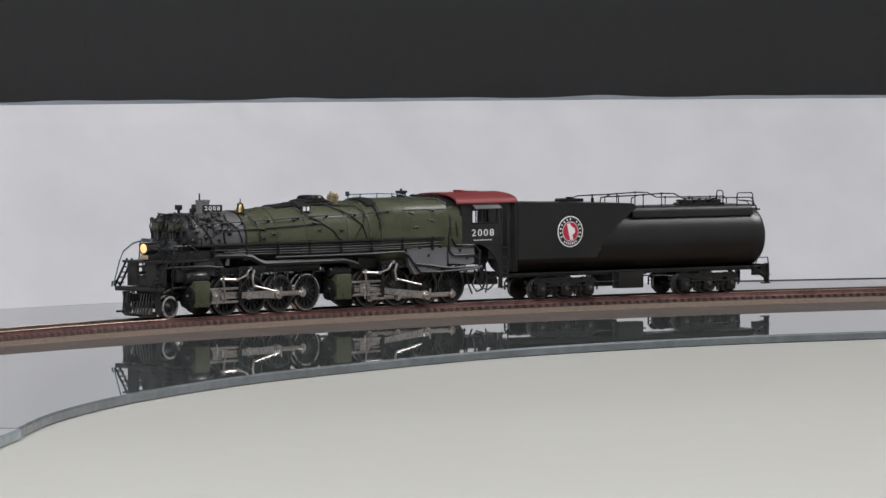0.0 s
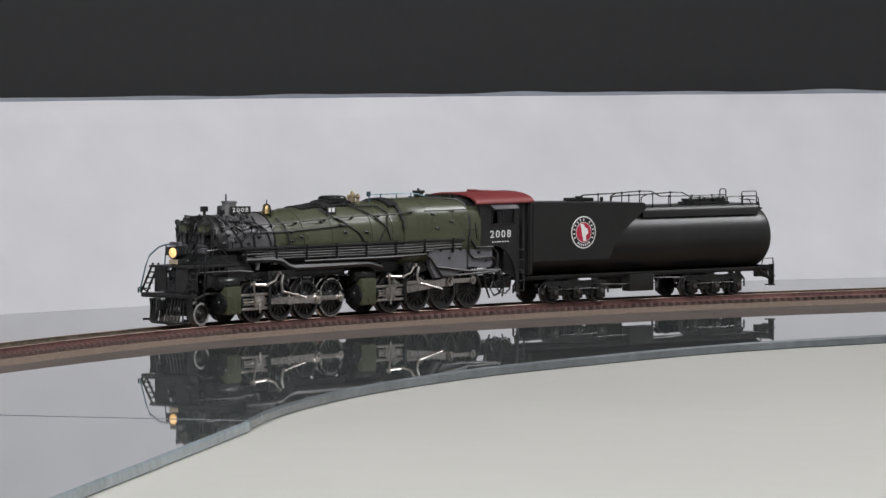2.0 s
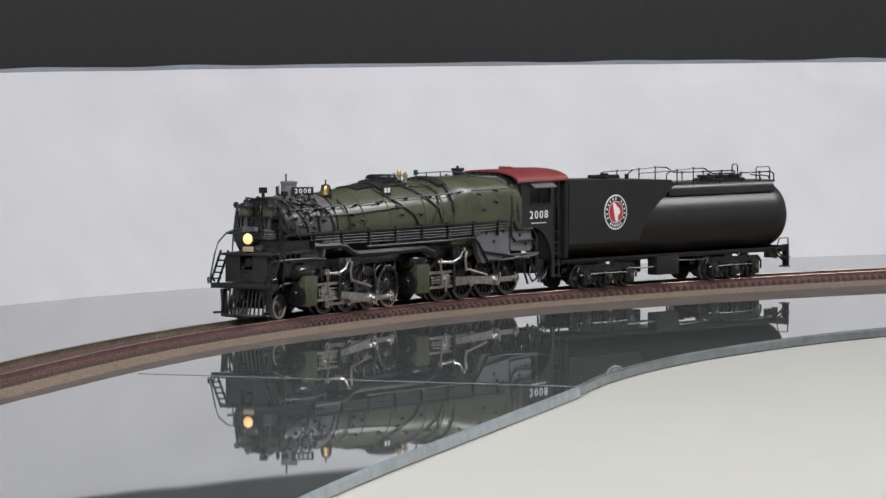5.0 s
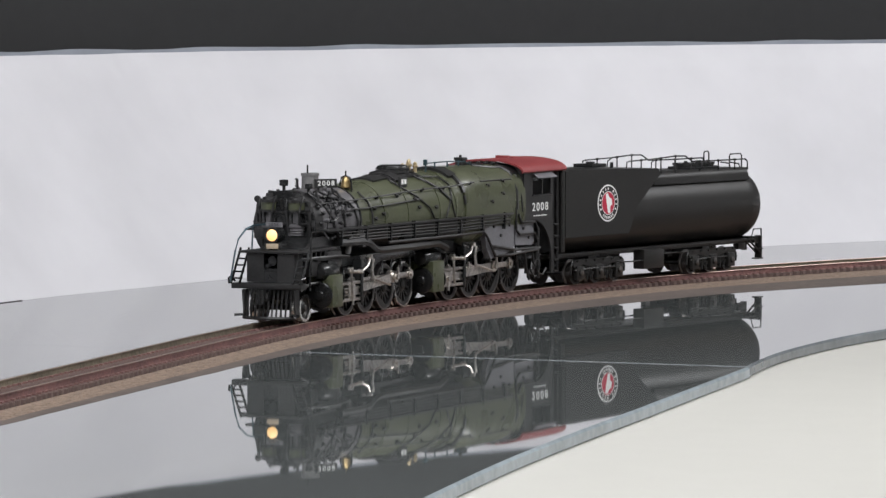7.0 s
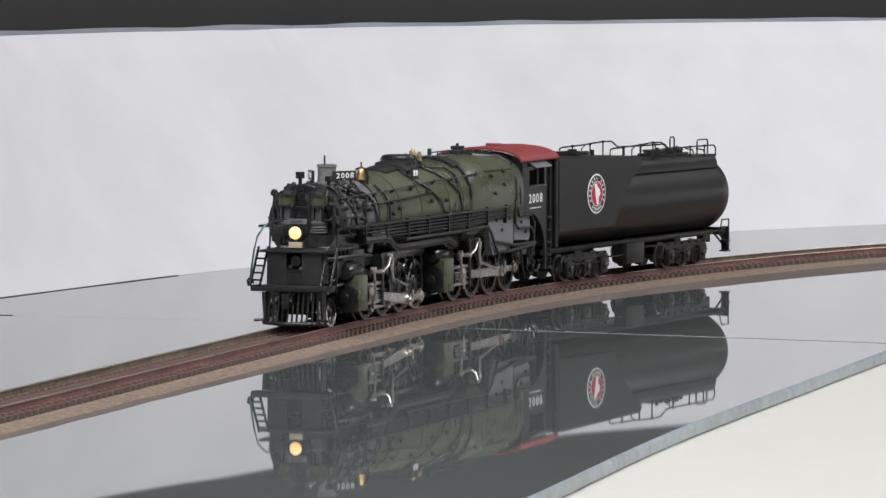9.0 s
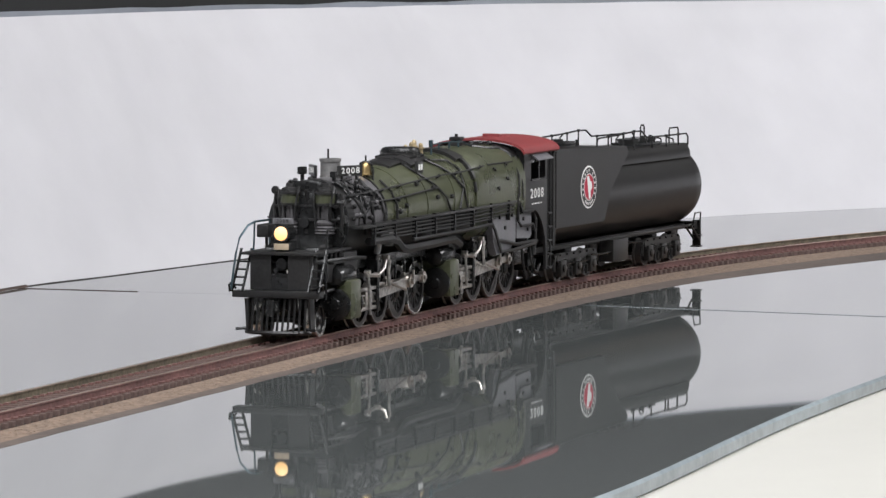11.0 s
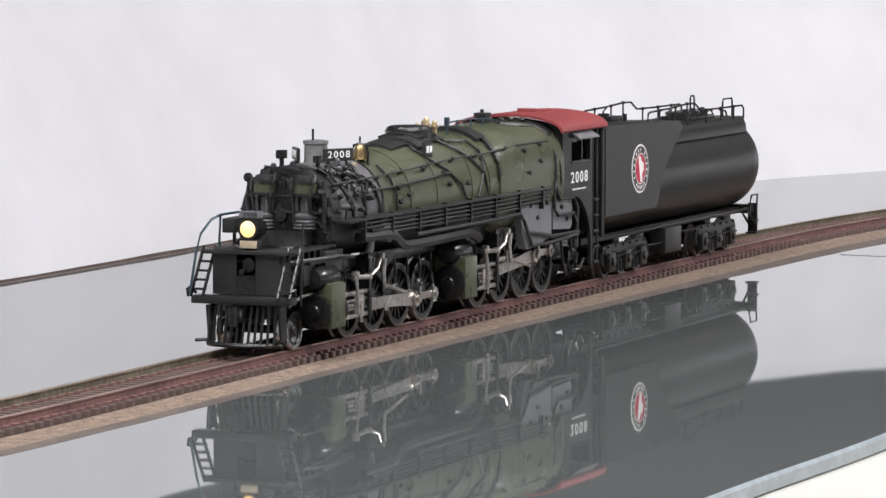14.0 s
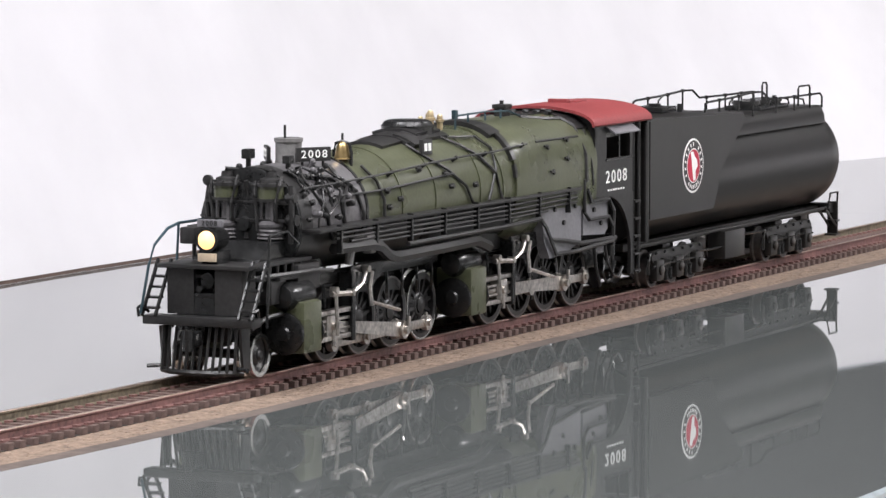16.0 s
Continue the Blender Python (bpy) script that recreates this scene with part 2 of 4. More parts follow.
EDGE_NEAR = [(x, y) for x, y in [(-146, 1496), (-163, 1350), (-181, 1190), (-193, 1020), (-209, 890), (-235, 600), (-258, 350)]]


def smooth_line(pts, n):
    """n places at even steps along a rounded line through pts."""
    P = [Vector((*p, 0)) for p in pts]
    out = []
    for i in range(len(P) - 1):
        a, b, c, d = P[max(i - 1, 0)], P[i], P[i + 1], P[min(i + 2, len(P) - 1)]
        for k in range(12):
            u = k / 12
            out.append(0.5 * (2 * b + (c - a) * u + (2 * a - 5 * b + 4 * c - d) * u * u + (3 * b - a - 3 * c + d) * u ** 3))
    out.append(P[-1])
    L = np.concatenate([[0], np.cumsum([(b - a).length for a, b in zip(out, out[1:])])])
    q = np.linspace(0, L[-1], n)
    return list(zip(np.interp(q, L, [p.x for p in out]).tolist(), np.interp(q, L, [p.y for p in out]).tolist()))


def skew(a):
    """The joint runs a little askew on the inner side."""
    return 0.11 * max(a, 0.0)


def glass_sheet(name, s0, s1, edge, label):
    """A sheet from behind the backdrop to its ground inner edge, leaning a little inwards."""
    ob = tagged(new(name), label, "glass sheet", kind="structure")
    es = sorted((s - skew(a), a) for s, a in (side_of(x, y) for x, y in smooth_line(edge, 120)))
    rows, rims = [], []
    for s in np.linspace(s0, s1, 90):
        last = float(np.interp(s, [e[0] for e in es], [e[1] for e in es]))
        row = []
        for a in list(np.linspace(-330, -20, 6)) + list(np.linspace(20, last - 0.9, 10)):
            q = s + skew(a)
            x, y, th = on_track(q, a)
            row.append((x, y, glass_z(a)))
        rows.append(row)
        rim = []
        for a, dz in ((last - 0.9, 0.0), (last, -0.8), (last, 0.4 - GLASS_T), (last - 0.9, 0.03 - GLASS_T)):
            x, y, th = on_track(s + skew(a), a)
            rim.append((x, y, glass_z(a) + dz))
        rims.append(rim)
    bm = bmesh.new()
    loft(bm, rows, closed=False)
    part("pane", bm, GLASS, ob, angle=60)
    bm = bmesh.new()
    loft(bm, rims, closed=False)
    part("ground_edge", bm, GREYEDGE if s1 < 1000 else GLASSEDGE, ob, "grey ground glass edge" if s1 < 1000 else "pale blue-green ground glass edge")
    end = rows[-1] if s1 < 1000 else rows[0]
    bm = bmesh.new()
    loft(bm, [[p, (p[0], p[1], p[2] - 0.8), (p[0], p[1], p[2] - GLASS_T + 0.1)] for p in end], closed=False)
    part("joint_edge", bm, GLASSEDGE, ob, "pale ground glass edge at the joint")
    return ob


S_JOINT = 738.0
glass_sheet("glass_sheet_far", -780, S_JOINT - 0.2, EDGE_FAR, "dark-backed glass sheet with a curved ground edge on the table")
glass_sheet("glass_sheet_near", S_JOINT + 0.2, 1880, EDGE_NEAR, "dark-backed glass sheet with a straight ground edge on the table")


def backdrop():
    line = smooth_line(FOOT, 240)
    n = len(line)

    def lean(i):
        """How far the top of the paper leans back, in millimetres."""
        return float(np.interp(side_of(*line[i])[0], [-400, 500, 700, 900], [66, 66, 42, 38]))

    def strip(z0, z1, off, thick, wave=0.0, seed=0, top_wave=0.0, lo=0, hi=n, fall=0.0, back=None):
        """A standing sheet along the foot of the backdrop, off millimetres behind it."""
        rings = []
        for i in range(lo, hi):
            a, b = Vector(line[max(i - 1, 0)]), Vector(line[min(i + 1, n - 1)])
            d = (b - a).normalized()
            nrm = Vector((d.y, -d.x))        # away from the track
            ring = []
            for face in (0, 1):
                zs = [z0 + (z1 - z0) * k / 8 for k in range(9)]
                for z in (zs if face == 0 else zs[::-1]):
                    w = wave * (noise.noise(Vector((i * 0.11 + seed, z * 0.012, 3.1))) + 0.4 * noise.noise(Vector((i * 0.3, z * 0.03, seed + 9.0))))
                    up = (1.9 - 6.7 * i / n) * fall * (z - z0) / (z1 - z0) if fall > 0 else (1.9 - 6.7 * i / n) * -fall
                    if z == z1:
                        z += top_wave * noise.noise(Vector((i * 0.23, seed + 5.0, 0)))
                    p = Vector(line[i]) + nrm * (off + face * thick + w + lean(i) * (min(z / 104, 1.0) if back is None else back))
                    ring.append((p.x, p.y, z + up))
            rings.append(ring)
        bm = bmesh.new()
        loft(bm, rings)
        return bm

    for s, z, r in ((18, 123, 5.0), (-143, 138, 4.0), (-97, 152, 2.6)):
        k = min(range(n), key=lambda i: abs(line[i][0] - s))
        a, c = Vector(line[k - 1]), Vector(line[k + 1])
        d = (c - a).normalized()
        bm = bmesh.new()
        ring = []
        for q in range(18):
            w = r * (0.8 + 0.5 * noise.noise(Vector((q * 0.8, s, 0))))
            ang = 2 * math.pi * q / 18
            p = Vector(line[k]) + d * w * math.cos(ang) + Vector((d.y, -d.x)) * (6.9 + lean(k))
            ring.append((p.x, p.y, z + 1.4 * w * math.sin(ang)))
        loft(bm, [ring, [(x - d.y * 0.15, y + d.x * 0.15, zz) for x, y, zz in ring]])
        tagged(part("board_stain", bm, STAIN), "dark smudge on the charcoal backing board", "stain", kind="structure")
    paper = part("backdrop_paper", strip(0.04, 103.6, 0, 0.4, 2.4, 1.0, 0.4, fall=1.0), PAPER, angle=60)
    tagged(paper, "white paper backdrop sheet with soft creases, standing on the glass", "paper", kind="structure")
    board = part("backdrop_board", strip(0.2, 480, 7, 6, 0.0, back=1.0), BOARD)
    tagged(board, "charcoal backing board standing behind the white paper", "board", kind="structure")
    tape = part("backdrop_tape", strip(102.0, 105.4, 5.6, 0.25, 0.7, 4.0, 1.4, fall=-1.0, back=1.0), TAPE)
    tagged(tape, "thin bluish translucent tape along the top of the paper", "tape", kind="structure")
    lo = next(i for i, p in enumerate(line) if p[1] < 1574)
    card = part("card_edge", strip(0.1, 1.1, -3.2, 0.6, 0.1, 7.0, 0.3, lo=lo), BROWN)
    tagged(card, "dark brown card edge along the foot of the paper", "card", kind="structure")
    # two thin near-black strips paint the shadow line where the paper lifts
    thin = next(i for i, p in enumerate(line) if p[1] < 1790)
    for lo_, hi_, top in ((thin, lo + 1, 0.3), (0, next(i for i, p in enumerate(line) if p[0] < 150), 0.5)):
        card = part("card_edge", strip(0.04, top, -1.2, 0.5, 0.1, 7.0, 0.1, lo=lo_, hi=hi_), GAPSHADE)
        tagged(card, "thin near-black strip painting the shade under the paper's foot", "card", kind="structure")
    bm = bmesh.new()
    pts = []
    for a in (-215, -190, -165, -140):
        x, y, th = on_track(S_JOINT + skew(a), a)
        pts.append((x, y, glass_z(a) + 0.1))
    tube(bm, pts, 0.14, 5)
    tagged(part("dark_joint", bm, BROWN), "dark line in the joint between the glass sheets", "joint", kind="structure")
    end = side_of(*EDGE_NEAR[0])[1]
    bm = bmesh.new()
    pts = []
    for k in range(9):
        a = 38 + (end - 38.4) * k / 8
        x, y, th = on_track(S_JOINT + skew(a), a)
        pts.append((x, y, glass_z(a) + 0.02))
    tube(bm, pts, 0.17, 6)
    tagged(part("pale_joint", bm, GREYEDGE), "pale ground joint between the glass sheets", "joint", kind="structure")


backdrop()


# ---- locomotive ----
loco = tagged(new("locomotive"), "olive green model steam locomotive with a red cab roof", "locomotive")

BOILER = [(147, 13.4, 13.4, 35.4, 2.0), (103, 13.8, 13.8, 35.8, 2.0), (80, 14.8, 14.8, 36.2, 2.0), (56, 16.0, 16.0, 36.8, 2.0), (24, 16.3, 16.2, 36.8, 2.0), (19, 16.5, 16.2, 37.0, 2.3), (13, 16.8, 16.3, 37.0, 2.9), (-34, 17.0, 16.2, 37.0, 3.0)]


def shell(x):
    xs = [b[0] for b in BOILER][::-1]
    return [float(np.interp(x, xs, [b[k] for b in BOILER][::-1])) for k in (1, 2, 3, 4)]


def on_boiler(x, deg, up=0.0):
    """A place on the boiler's skin: deg from the left side (0) over the top (90); up millimetres above it."""
    w, h, z, e = shell(x)
    a = radians(deg)
    c, s_ = math.cos(a), math.sin(a)
    k = (abs(c) ** e + abs(s_) ** e) ** (-1 / e)
    return (x, c * k * (w + up), z + s_ * k * (h + up))


def skin(bm, xs, up=0.0, d0=0, d1=360, step=7.5):
    degs = np.arange(d0, d1 + (0 if d1 - d0 >= 360 else 0.1), step)
    loft(bm, [[on_boiler(x, d, up) for d in degs] for x in xs], closed=d1 - d0 >= 360, caps=True)


def wrap(bm, x0, x1, up, d0, d1, step=6):
    """A plate bent over the boiler between two angles."""
    degs = np.arange(d0, d1 + 0.1, step)
    rings = []
    for x in np.linspace(x0, x1, 4):
        rings.append([on_boiler(x, d, up) for d in degs] + [on_boiler(x, d, -0.3) for d in degs[::-1]])
    loft(bm, rings)


def build_boiler():
    part("smokebox", mesh(skin, [132.6, 124, 115, 103.2]), GREY, loco, "graphite grey smokebox")
    part("boiler", mesh(skin, [103, 92, 80, 68, 56, 40, 26, 19]), GREEN, loco)
    # black skins put the shade below the boiler into the colour
    for name, x0, x1 in (("smokebox_belly", 103.5, 138), ("boiler_belly", 19, 103)):
        bm = bmesh.new()
        degs = np.arange(-172, -7.9, 8)
        rings = [[on_boiler(x, d, 0.3) for d in degs] + [on_boiler(x, d, -0.3) for d in degs[::-1]] for x in np.linspace(x0, x1, 8)]
        loft(bm, rings)
        part(name, bm, BLACK, loco, "black skin painting the shade under the boiler")
    part("firebox", mesh(skin, [19.2, 18.6, 16, 13, 0, -16, -34], 0.7), GREEN, loco)
    part("smokebox_ring", mesh(skin, [138.5, 136, 132.6], 0.15), BLACK, loco, "black front ring of the smokebox")
    bm = bmesh.new()
    turned(bm, [(0, 13.6), (1.2, 13.6), (1.6, 12.6), (1.7, 10.2), (2.6, 9.8), (3.6, 7.0), (4.0, 2.0), (5.0, 1.6)], (138.5, 0, 35.4), "x", 36)
    part("smokebox_door", bm, DARK, loco, "dark smokebox front and door")
    bm = bmesh.new()
    for k in range(20):
        a = 2 * math.pi * k / 20
        rod(bm, (139.5, 11.6 * math.cos(a), 35.4 + 11.6 * math.sin(a)), (140.6, 11.6 * math.cos(a), 35.4 + 11.6 * math.sin(a)), 0.5, 6)
    part("door_bolts", bm, DARK, loco)
    for x, m_ in ((103.1, DARK), (84, GREEN), (66, GREEN), (40, GREEN), (26, GREEN), (-32, GREEN)):
        bm = bmesh.new()
        wrap(bm, x - 0.5, x + 0.5, 0.28, -20, 200)
        part("boiler_band", bm, m_, loco)
    # broad dark bracket at the front of the firebox
    bm = bmesh.new()
    wrap(bm, 18.6, 20.2, 1.1, 24, 156)
    wrap(bm, 18.2, 23.2, 1.3, 52, 128)
    wrap(bm, 18.8, 20.0, 0.9, 8, 24)
    part("firebox_bracket", bm, BLACK, loco, "black bracket over the firebox shoulder")
    # sand box saddle and its round lid
    bm = bmesh.new()
    wrap(bm, 43, 78, 0.8, 68, 112)
    wrap(bm, 43, 67, 1.0, 62, 118)
    wrap(bm, 45, 60, 1.8, 68, 112)
    wrap(bm, 60, 66, 1.5, 56, 84)
    part("sandbox", bm, BLACK, loco, "black sandbox bent over the boiler top")
    bm = bmesh.new()
    turned(bm, [(-3, 6.9), (1.0, 6.9), (1.6, 7.0), (2.0, 6.6), (2.7, 6.2), (3.1, 5.0), (3.2, 0.1)], (51, 0, 53.0), "z", 28)
    part("sandbox_lid", bm, DARK, loco)
    bm = bmesh.new()
    x, y, z = on_boiler(63.5, 50, 2.0)
    box(bm, x - 3, x + 3, y - 0.6, y + 0.4, z - 2.2, z + 1.8, 0.15)
    part("initial_plate", bm, BLACK, loco)
    for dx in (-1.2, 1.2):
        part("letter_bar", mesh(box, x + dx - 0.8, x + dx + 0.8, y + 0.35, y + 0.55, z - 1.2, z + 0.8), WHITE, loco)
    # chimney
    bm = bmesh.new()
    turned(bm, [(-3, 3.7), (0.2, 3.5), (0.8, 3.3), (5.2, 3.3), (5.4, 3.6), (6.3, 3.6), (6.4, 2.9), (4.0, 2.7)], (119, 0, 48.8), "z", 24)
    part("chimney", bm, STACKGREY, loco, "plain worn grey metal chimney")
    part("chimney_pin", mesh(rod, (121, 0, 53), (121, 0, 58.4), 0.35, 8), DARK, loco)
    bm = bmesh.new()
    box(bm, 127.6, 130.6, -7.2, -4.8, 50.4, 52.8, 0.3)
    rod(bm, (129, -6, 46), (129, -6, 50.4), 0.7, 8)
    box(bm, 127.6, 130.4, 4.0, 6.0, 49.4, 51.4, 0.3)
    rod(bm, (129, 5, 46), (129, 5, 49.4), 0.7, 8)
    part("class_lamp", bm, DARK, loco)
    # number boards beside the chimney
    for sgn in (1, -1):
        bm = bmesh.new()
        box(bm, -4.9, 4.9, -0.5, 0.5, 49.4, 52.9, 0.2)
        for x in (-3, 3):
            rod(bm, (x, -sgn * 0.3, 46), (x, -sgn * 0.3, 50), 0.4, 6)
        nb = part("number_board", bm, BLACK, loco, "black number board with white figures", at=mm(118.2, sgn * 6.4, 0, 0, 0, -32 * sgn))
        words("2008", 2.7, WHITE, nb, mm(0, sgn * 0.55, 51.15, 90, 0, 180 if sgn > 0 else 0), wide=1.15)
    # bell
    bm = bmesh.new()
    turned(bm, [(-2.3, 2.5), (-2.0, 2.1), (-0.4, 1.7), (1.0, 1.5), (1.8, 1.0), (2.2, 0.3)], (100, 5.4, 51.2), "z", 18)
    part("bell", bm, BRASS, loco, "polished brass bell")
    bm = bmesh.new()
    tube(bm, [(100, 3.0, 46), (100, 2.9, 50.6), (100, 3.5, 52.8), (100, 5.4, 53.4), (100, 7.3, 52.8), (100, 7.9, 50.6), (100, 7.8, 45)], 0.4)
    rod(bm, (100, 5.4, 53.2), (100, 5.4, 55.4), 0.3, 6)
    part("bell_yoke", bm, DARK, loco)
    # brass whistle and safety valves
    for i, (x, y, h, r) in enumerate(((38, 0.5, 4.6, 0.9), (35.8, 2.2, 3.4, 0.8), (34.4, -1.8, 3.6, 0.8), (36.8, -3, 2.8, 0.7))):
        bm = bmesh.new()
        turned(bm, [(-2, r), (h * 0.35, r), (h * 0.4, r * 1.5), (h * 0.55, r * 1.5), (h * 0.6, r), (h * 0.85, r), (h, r * 0.5)], (x, y, 53.4), "z", 12)
        part("safety_valve", bm, DULLBRASS, loco, "small brass safety valve")
    bm = bmesh.new()
    for x in (30, 22, 11, 1):
        rod(bm, (x, 4, 52.4), (x, 4, 56.4), 0.3, 6)
    tube(bm, [(31, 4, 56), (10, 4, 56.2), (-4, 4, 55.6), (-14, 4, 53.4)], 0.28)
    box(bm, 29.4, 31.2, 3.4, 4.6, 55.2, 57.6, 0.2)
    part("top_handrail", bm, BLUERAIL, loco)
    bm = bmesh.new()
    box(bm, -10.4, -6.8, -1.6, 1.8, 51.5, 56.6, 0.3)
    box(bm, -10.9, -6.3, -2.0, 2.2, 56.0, 57.2, 0.3)
    rod(bm, (-8.6, 0, 57), (-8.6, 0, 58.2), 0.6, 8)
    part("steam_turret", bm, BLACK, loco)
    bm = bmesh.new()
    wrap(bm, -33.8, -26, 1.0, 42, 138)
    wrap(bm, -26, -14, 0.9, 76, 104)
    for k, y in enumerate((-6, -3, 0.5, 3.5, 6.5)):
        rod(bm, (-20 - k, y, 52.6), (-20 - k, y, 54.8), 0.5, 8)
        rod(bm, (-22 - k, y - 0.8, 54.4), (-22 - k, y + 0.8, 54.4), 0.7, 8)
    part("turret_cover", bm, BLACK, loco)


def build_piping():
    def pipe(name, pts, r, mat=BLACK):
        part(name, mesh(tube, pts, r), mat, loco)
    for sgn in (1, -1):
        def b(x, d, up=0.7):
            p = on_boiler(x, d, up)
            return (p[0], p[1] * sgn, p[2])
        # long handrail with its knobs
        pipe("handrail", [b(x, 34, 1.6) for x in (136, 128, 112, 98, 84, 66, 48, 30, 12)], 0.32)
        bm = bmesh.new()
        for x in (135, 122, 104, 88, 70, 52, 34, 14):
            rod(bm, b(x, 34, 0), b(x, 34, 1.9), 0.55, 6)
        part("handrail_knob", bm, BLACK, loco)
        pipe("sand_pipe", [b(68, 62), b(66, 45), b(58, 25), b(50, 8), b(46, -8)], 0.4)
        pipe("sand_pipe", [b(48, 62), b(43, 48), b(37, 34), b(31, 16), b(28, -8)], 0.42)
        pipe("sand_pipe", [b(45, 60), b(30, 56), b(27, 40), b(30, 20), b(36, -8)], 0.38)
        pipe("sand_pipe", [b(98, 50, 0.8), b(96, 30, 0.8), b(95, 10, 0.8), b(95, -8, 0.8)], 0.42)
        pipe("feed_pipe", [b(120, 22), b(100, 20), b(84, 20), b(60, 21), b(56, 21)], 0.35)
        pipe("feed_pipe", [b(-8, 72), b(-16, 60), b(-24, 58), b(-26, 46), b(-26, 20), b(-26, -6)], 0.75)
        pipe("feed_pipe", [b(4, 36), b(-6, 36), b(-18, 36), b(-24, 36)], 0.35)
        pipe("feed_pipe", [b(-30, 60), b(-30, 40), b(-30, 10), b(-31, -10)], 0.45)
        pipe("branch_pipe", [b(134, 60), b(130, 40), b(126, 10), b(122, -20)], 0.5)
        pipe("branch_pipe", [b(112, 58), b(113, 40), b(108, 24), b(106, 0), b(106, -18)], 0.5)
        pipe("branch_pipe", [b(128, 50), b(118, 44), b(112, 30), b(117, 15), b(116, -10)], 0.6)
        # washout plugs and brackets
        for x, d in ((92, 18), (92, 2), (86, 8), (72, 32), (60, 22), (58, 10), (44, 8), (-2, 30), (-14, 18), (-16, 34), (-4, 8), (132, 20), (124, 30), (135, 4)):
            bm = bmesh.new()
            p = b(x, d, -0.2)
            q = b(x, d, 1.1)
            rod(bm, p, q, 0.75, 8)
            tube(bm, [q, (q[0] + 2.6, q[1], q[2] + 0.2)], 0.35)
            part("washout_plug", bm, BLACK, loco)
        # valves and fittings gathered on the smokebox side
        rng = random.Random(5 + sgn)
        for k in range(20):
            x, d = rng.uniform(113, 137), rng.uniform(-14, 66)
            bm = bmesh.new()
            p, q = b(x, d, 0), b(x, d, rng.uniform(0.8, 1.7))
            rod(bm, p, q, rng.uniform(0.4, 0.9), 8)
            turned(bm, [(-0.6, 0.4), (-0.3, 0.8), (0.4, 0.8), (0.7, 0.4)], q, "x", 8)
            part("smokebox_fitting", bm, rng.choice((DARK, BLACK, BLACK, GREY)), loco)
        for k in range(10):
            x, d = rng.uniform(112, 135), rng.uniform(10, 66)
            x2, d2 = x + rng.uniform(-9, 9), d - rng.uniform(18, 50)
            x2 = min(max(x2, 110), 136)
            pipe("smokebox_pipe", [b(x, d, 0.3), b(x, d - 4, 1.3), b(x * 0.7 + x2 * 0.3, (d + d2) / 2 + 5, 1.3), b(x2, (d + d2) / 2 - 5, 1.2), b(x2, d2, 1.0)], rng.uniform(0.22, 0.42), rng.choice((BLACK, DARK)))
        y = 17.6 * sgn
        ya, yb = sorted((12.0 * sgn, 18.4 * sgn))
        part("running_board", mesh(box, -22, 138, ya, yb, 33.3, 34.2, 0.2), BLACK, loco)
        for z, r, x0, x1 in ((32.2, 0.35, -20, 128), (31.0, 0.35, -20, 128), (29.8, 0.32, -20, 120), (28.7, 0.32, 0, 110)):
            pipe("running_pipe", [(x1, y, z + 0.3), (x0 + 40, y, z), (x0, y, z + 0.4)], r)
        for x in range(-14, 130, 20):
            part("pipe_hanger", mesh(box, x - 0.35, x + 0.35, y - 0.7, y + 0.7, 27.6, 34.6), DARK, loco)
        part("air_tank", mesh(turned, [(0, 0.5), (0.8, 2.4), (2, 3.1), (52, 3.1), (53.2, 2.4), (54, 0.5)], (16, 12.6 * sgn, 28.2), "x", 18), BLACK, loco)
        pipe("exhaust_pipe", [(126, 16 * sgn, 28.6), (108, 17 * sgn, 28.4), (103, 17.2 * sgn, 27.6), (98, 17.2 * sgn, 25.0), (94, 17.2 * sgn, 24.2), (70, 17.0 * sgn, 24.2), (44, 16.6 * sgn, 24.4), (34, 15.6 * sgn, 22)], 1.5)
        pipe("injector_pipe", [(88, 18 * sgn, 27.0), (30, 18.2 * sgn, 27.0), (6, 18.2 * sgn, 27.4), (2, 18 * sgn, 25), (-6, 17.6 * sgn, 16.8), (-20, 17.6 * sgn, 16.6), (-46, 17.6 * sgn, 17.6)], 0.6)
        # pale grey reverser housing and its elbow under the smokebox
        bm = bmesh.new()
        turned(bm, [(-3.0, 0.5), (-2.6, 2.0), (2.6, 2.0), (3.2, 1.4), (4.6, 1.2), (4.8, 0.3)], (108, 15.6 * sgn, 30.4), "x", 14)
        tube(bm, [(112, 15.8 * sgn, 30.6), (115, 15.8 * sgn, 30.0), (116, 15.6 * sgn, 27.4), (116, 15.0 * sgn, 24)], 1.1, 10)
        box(bm, 104.4, 107, *sorted((14.4 * sgn, 17.0 * sgn)), 26.0, 30.0, 0.4)
        part("reverser", bm, STACKGREY, loco, "pale grey reverser casting")
        # grey lower firebox sides
        ya, yb = sorted((14.2 * sgn, 16.9 * sgn))
        bm = bmesh.new()
        prism(bm, [(3, 31), (-24.5, 31), (-24.5, 19.0), (-14, 16.4), (-3, 15.8), (1, 21)], ya, yb)
        part("firebox_side", bm, LIGHTGREY, loco, "pale grey lower firebox side")
        bm = bmesh.new()
        prism(bm, [(-26, 31), (-42, 31), (-43, 29), (-43, 21), (-41, 19.6), (-26, 20.4)], ya, yb)
        part("firebox_side", bm, LIGHTGREY, loco, "pale grey lower firebox side")
        bm = bmesh.new()
        for x, z in ((-12, 25), (-6, 29), (-20, 29), (-33, 27), (-38, 23)):
            rod(bm, (x, 16.6 * sgn, z), (x, 17.5 * sgn, z), 0.7, 8)
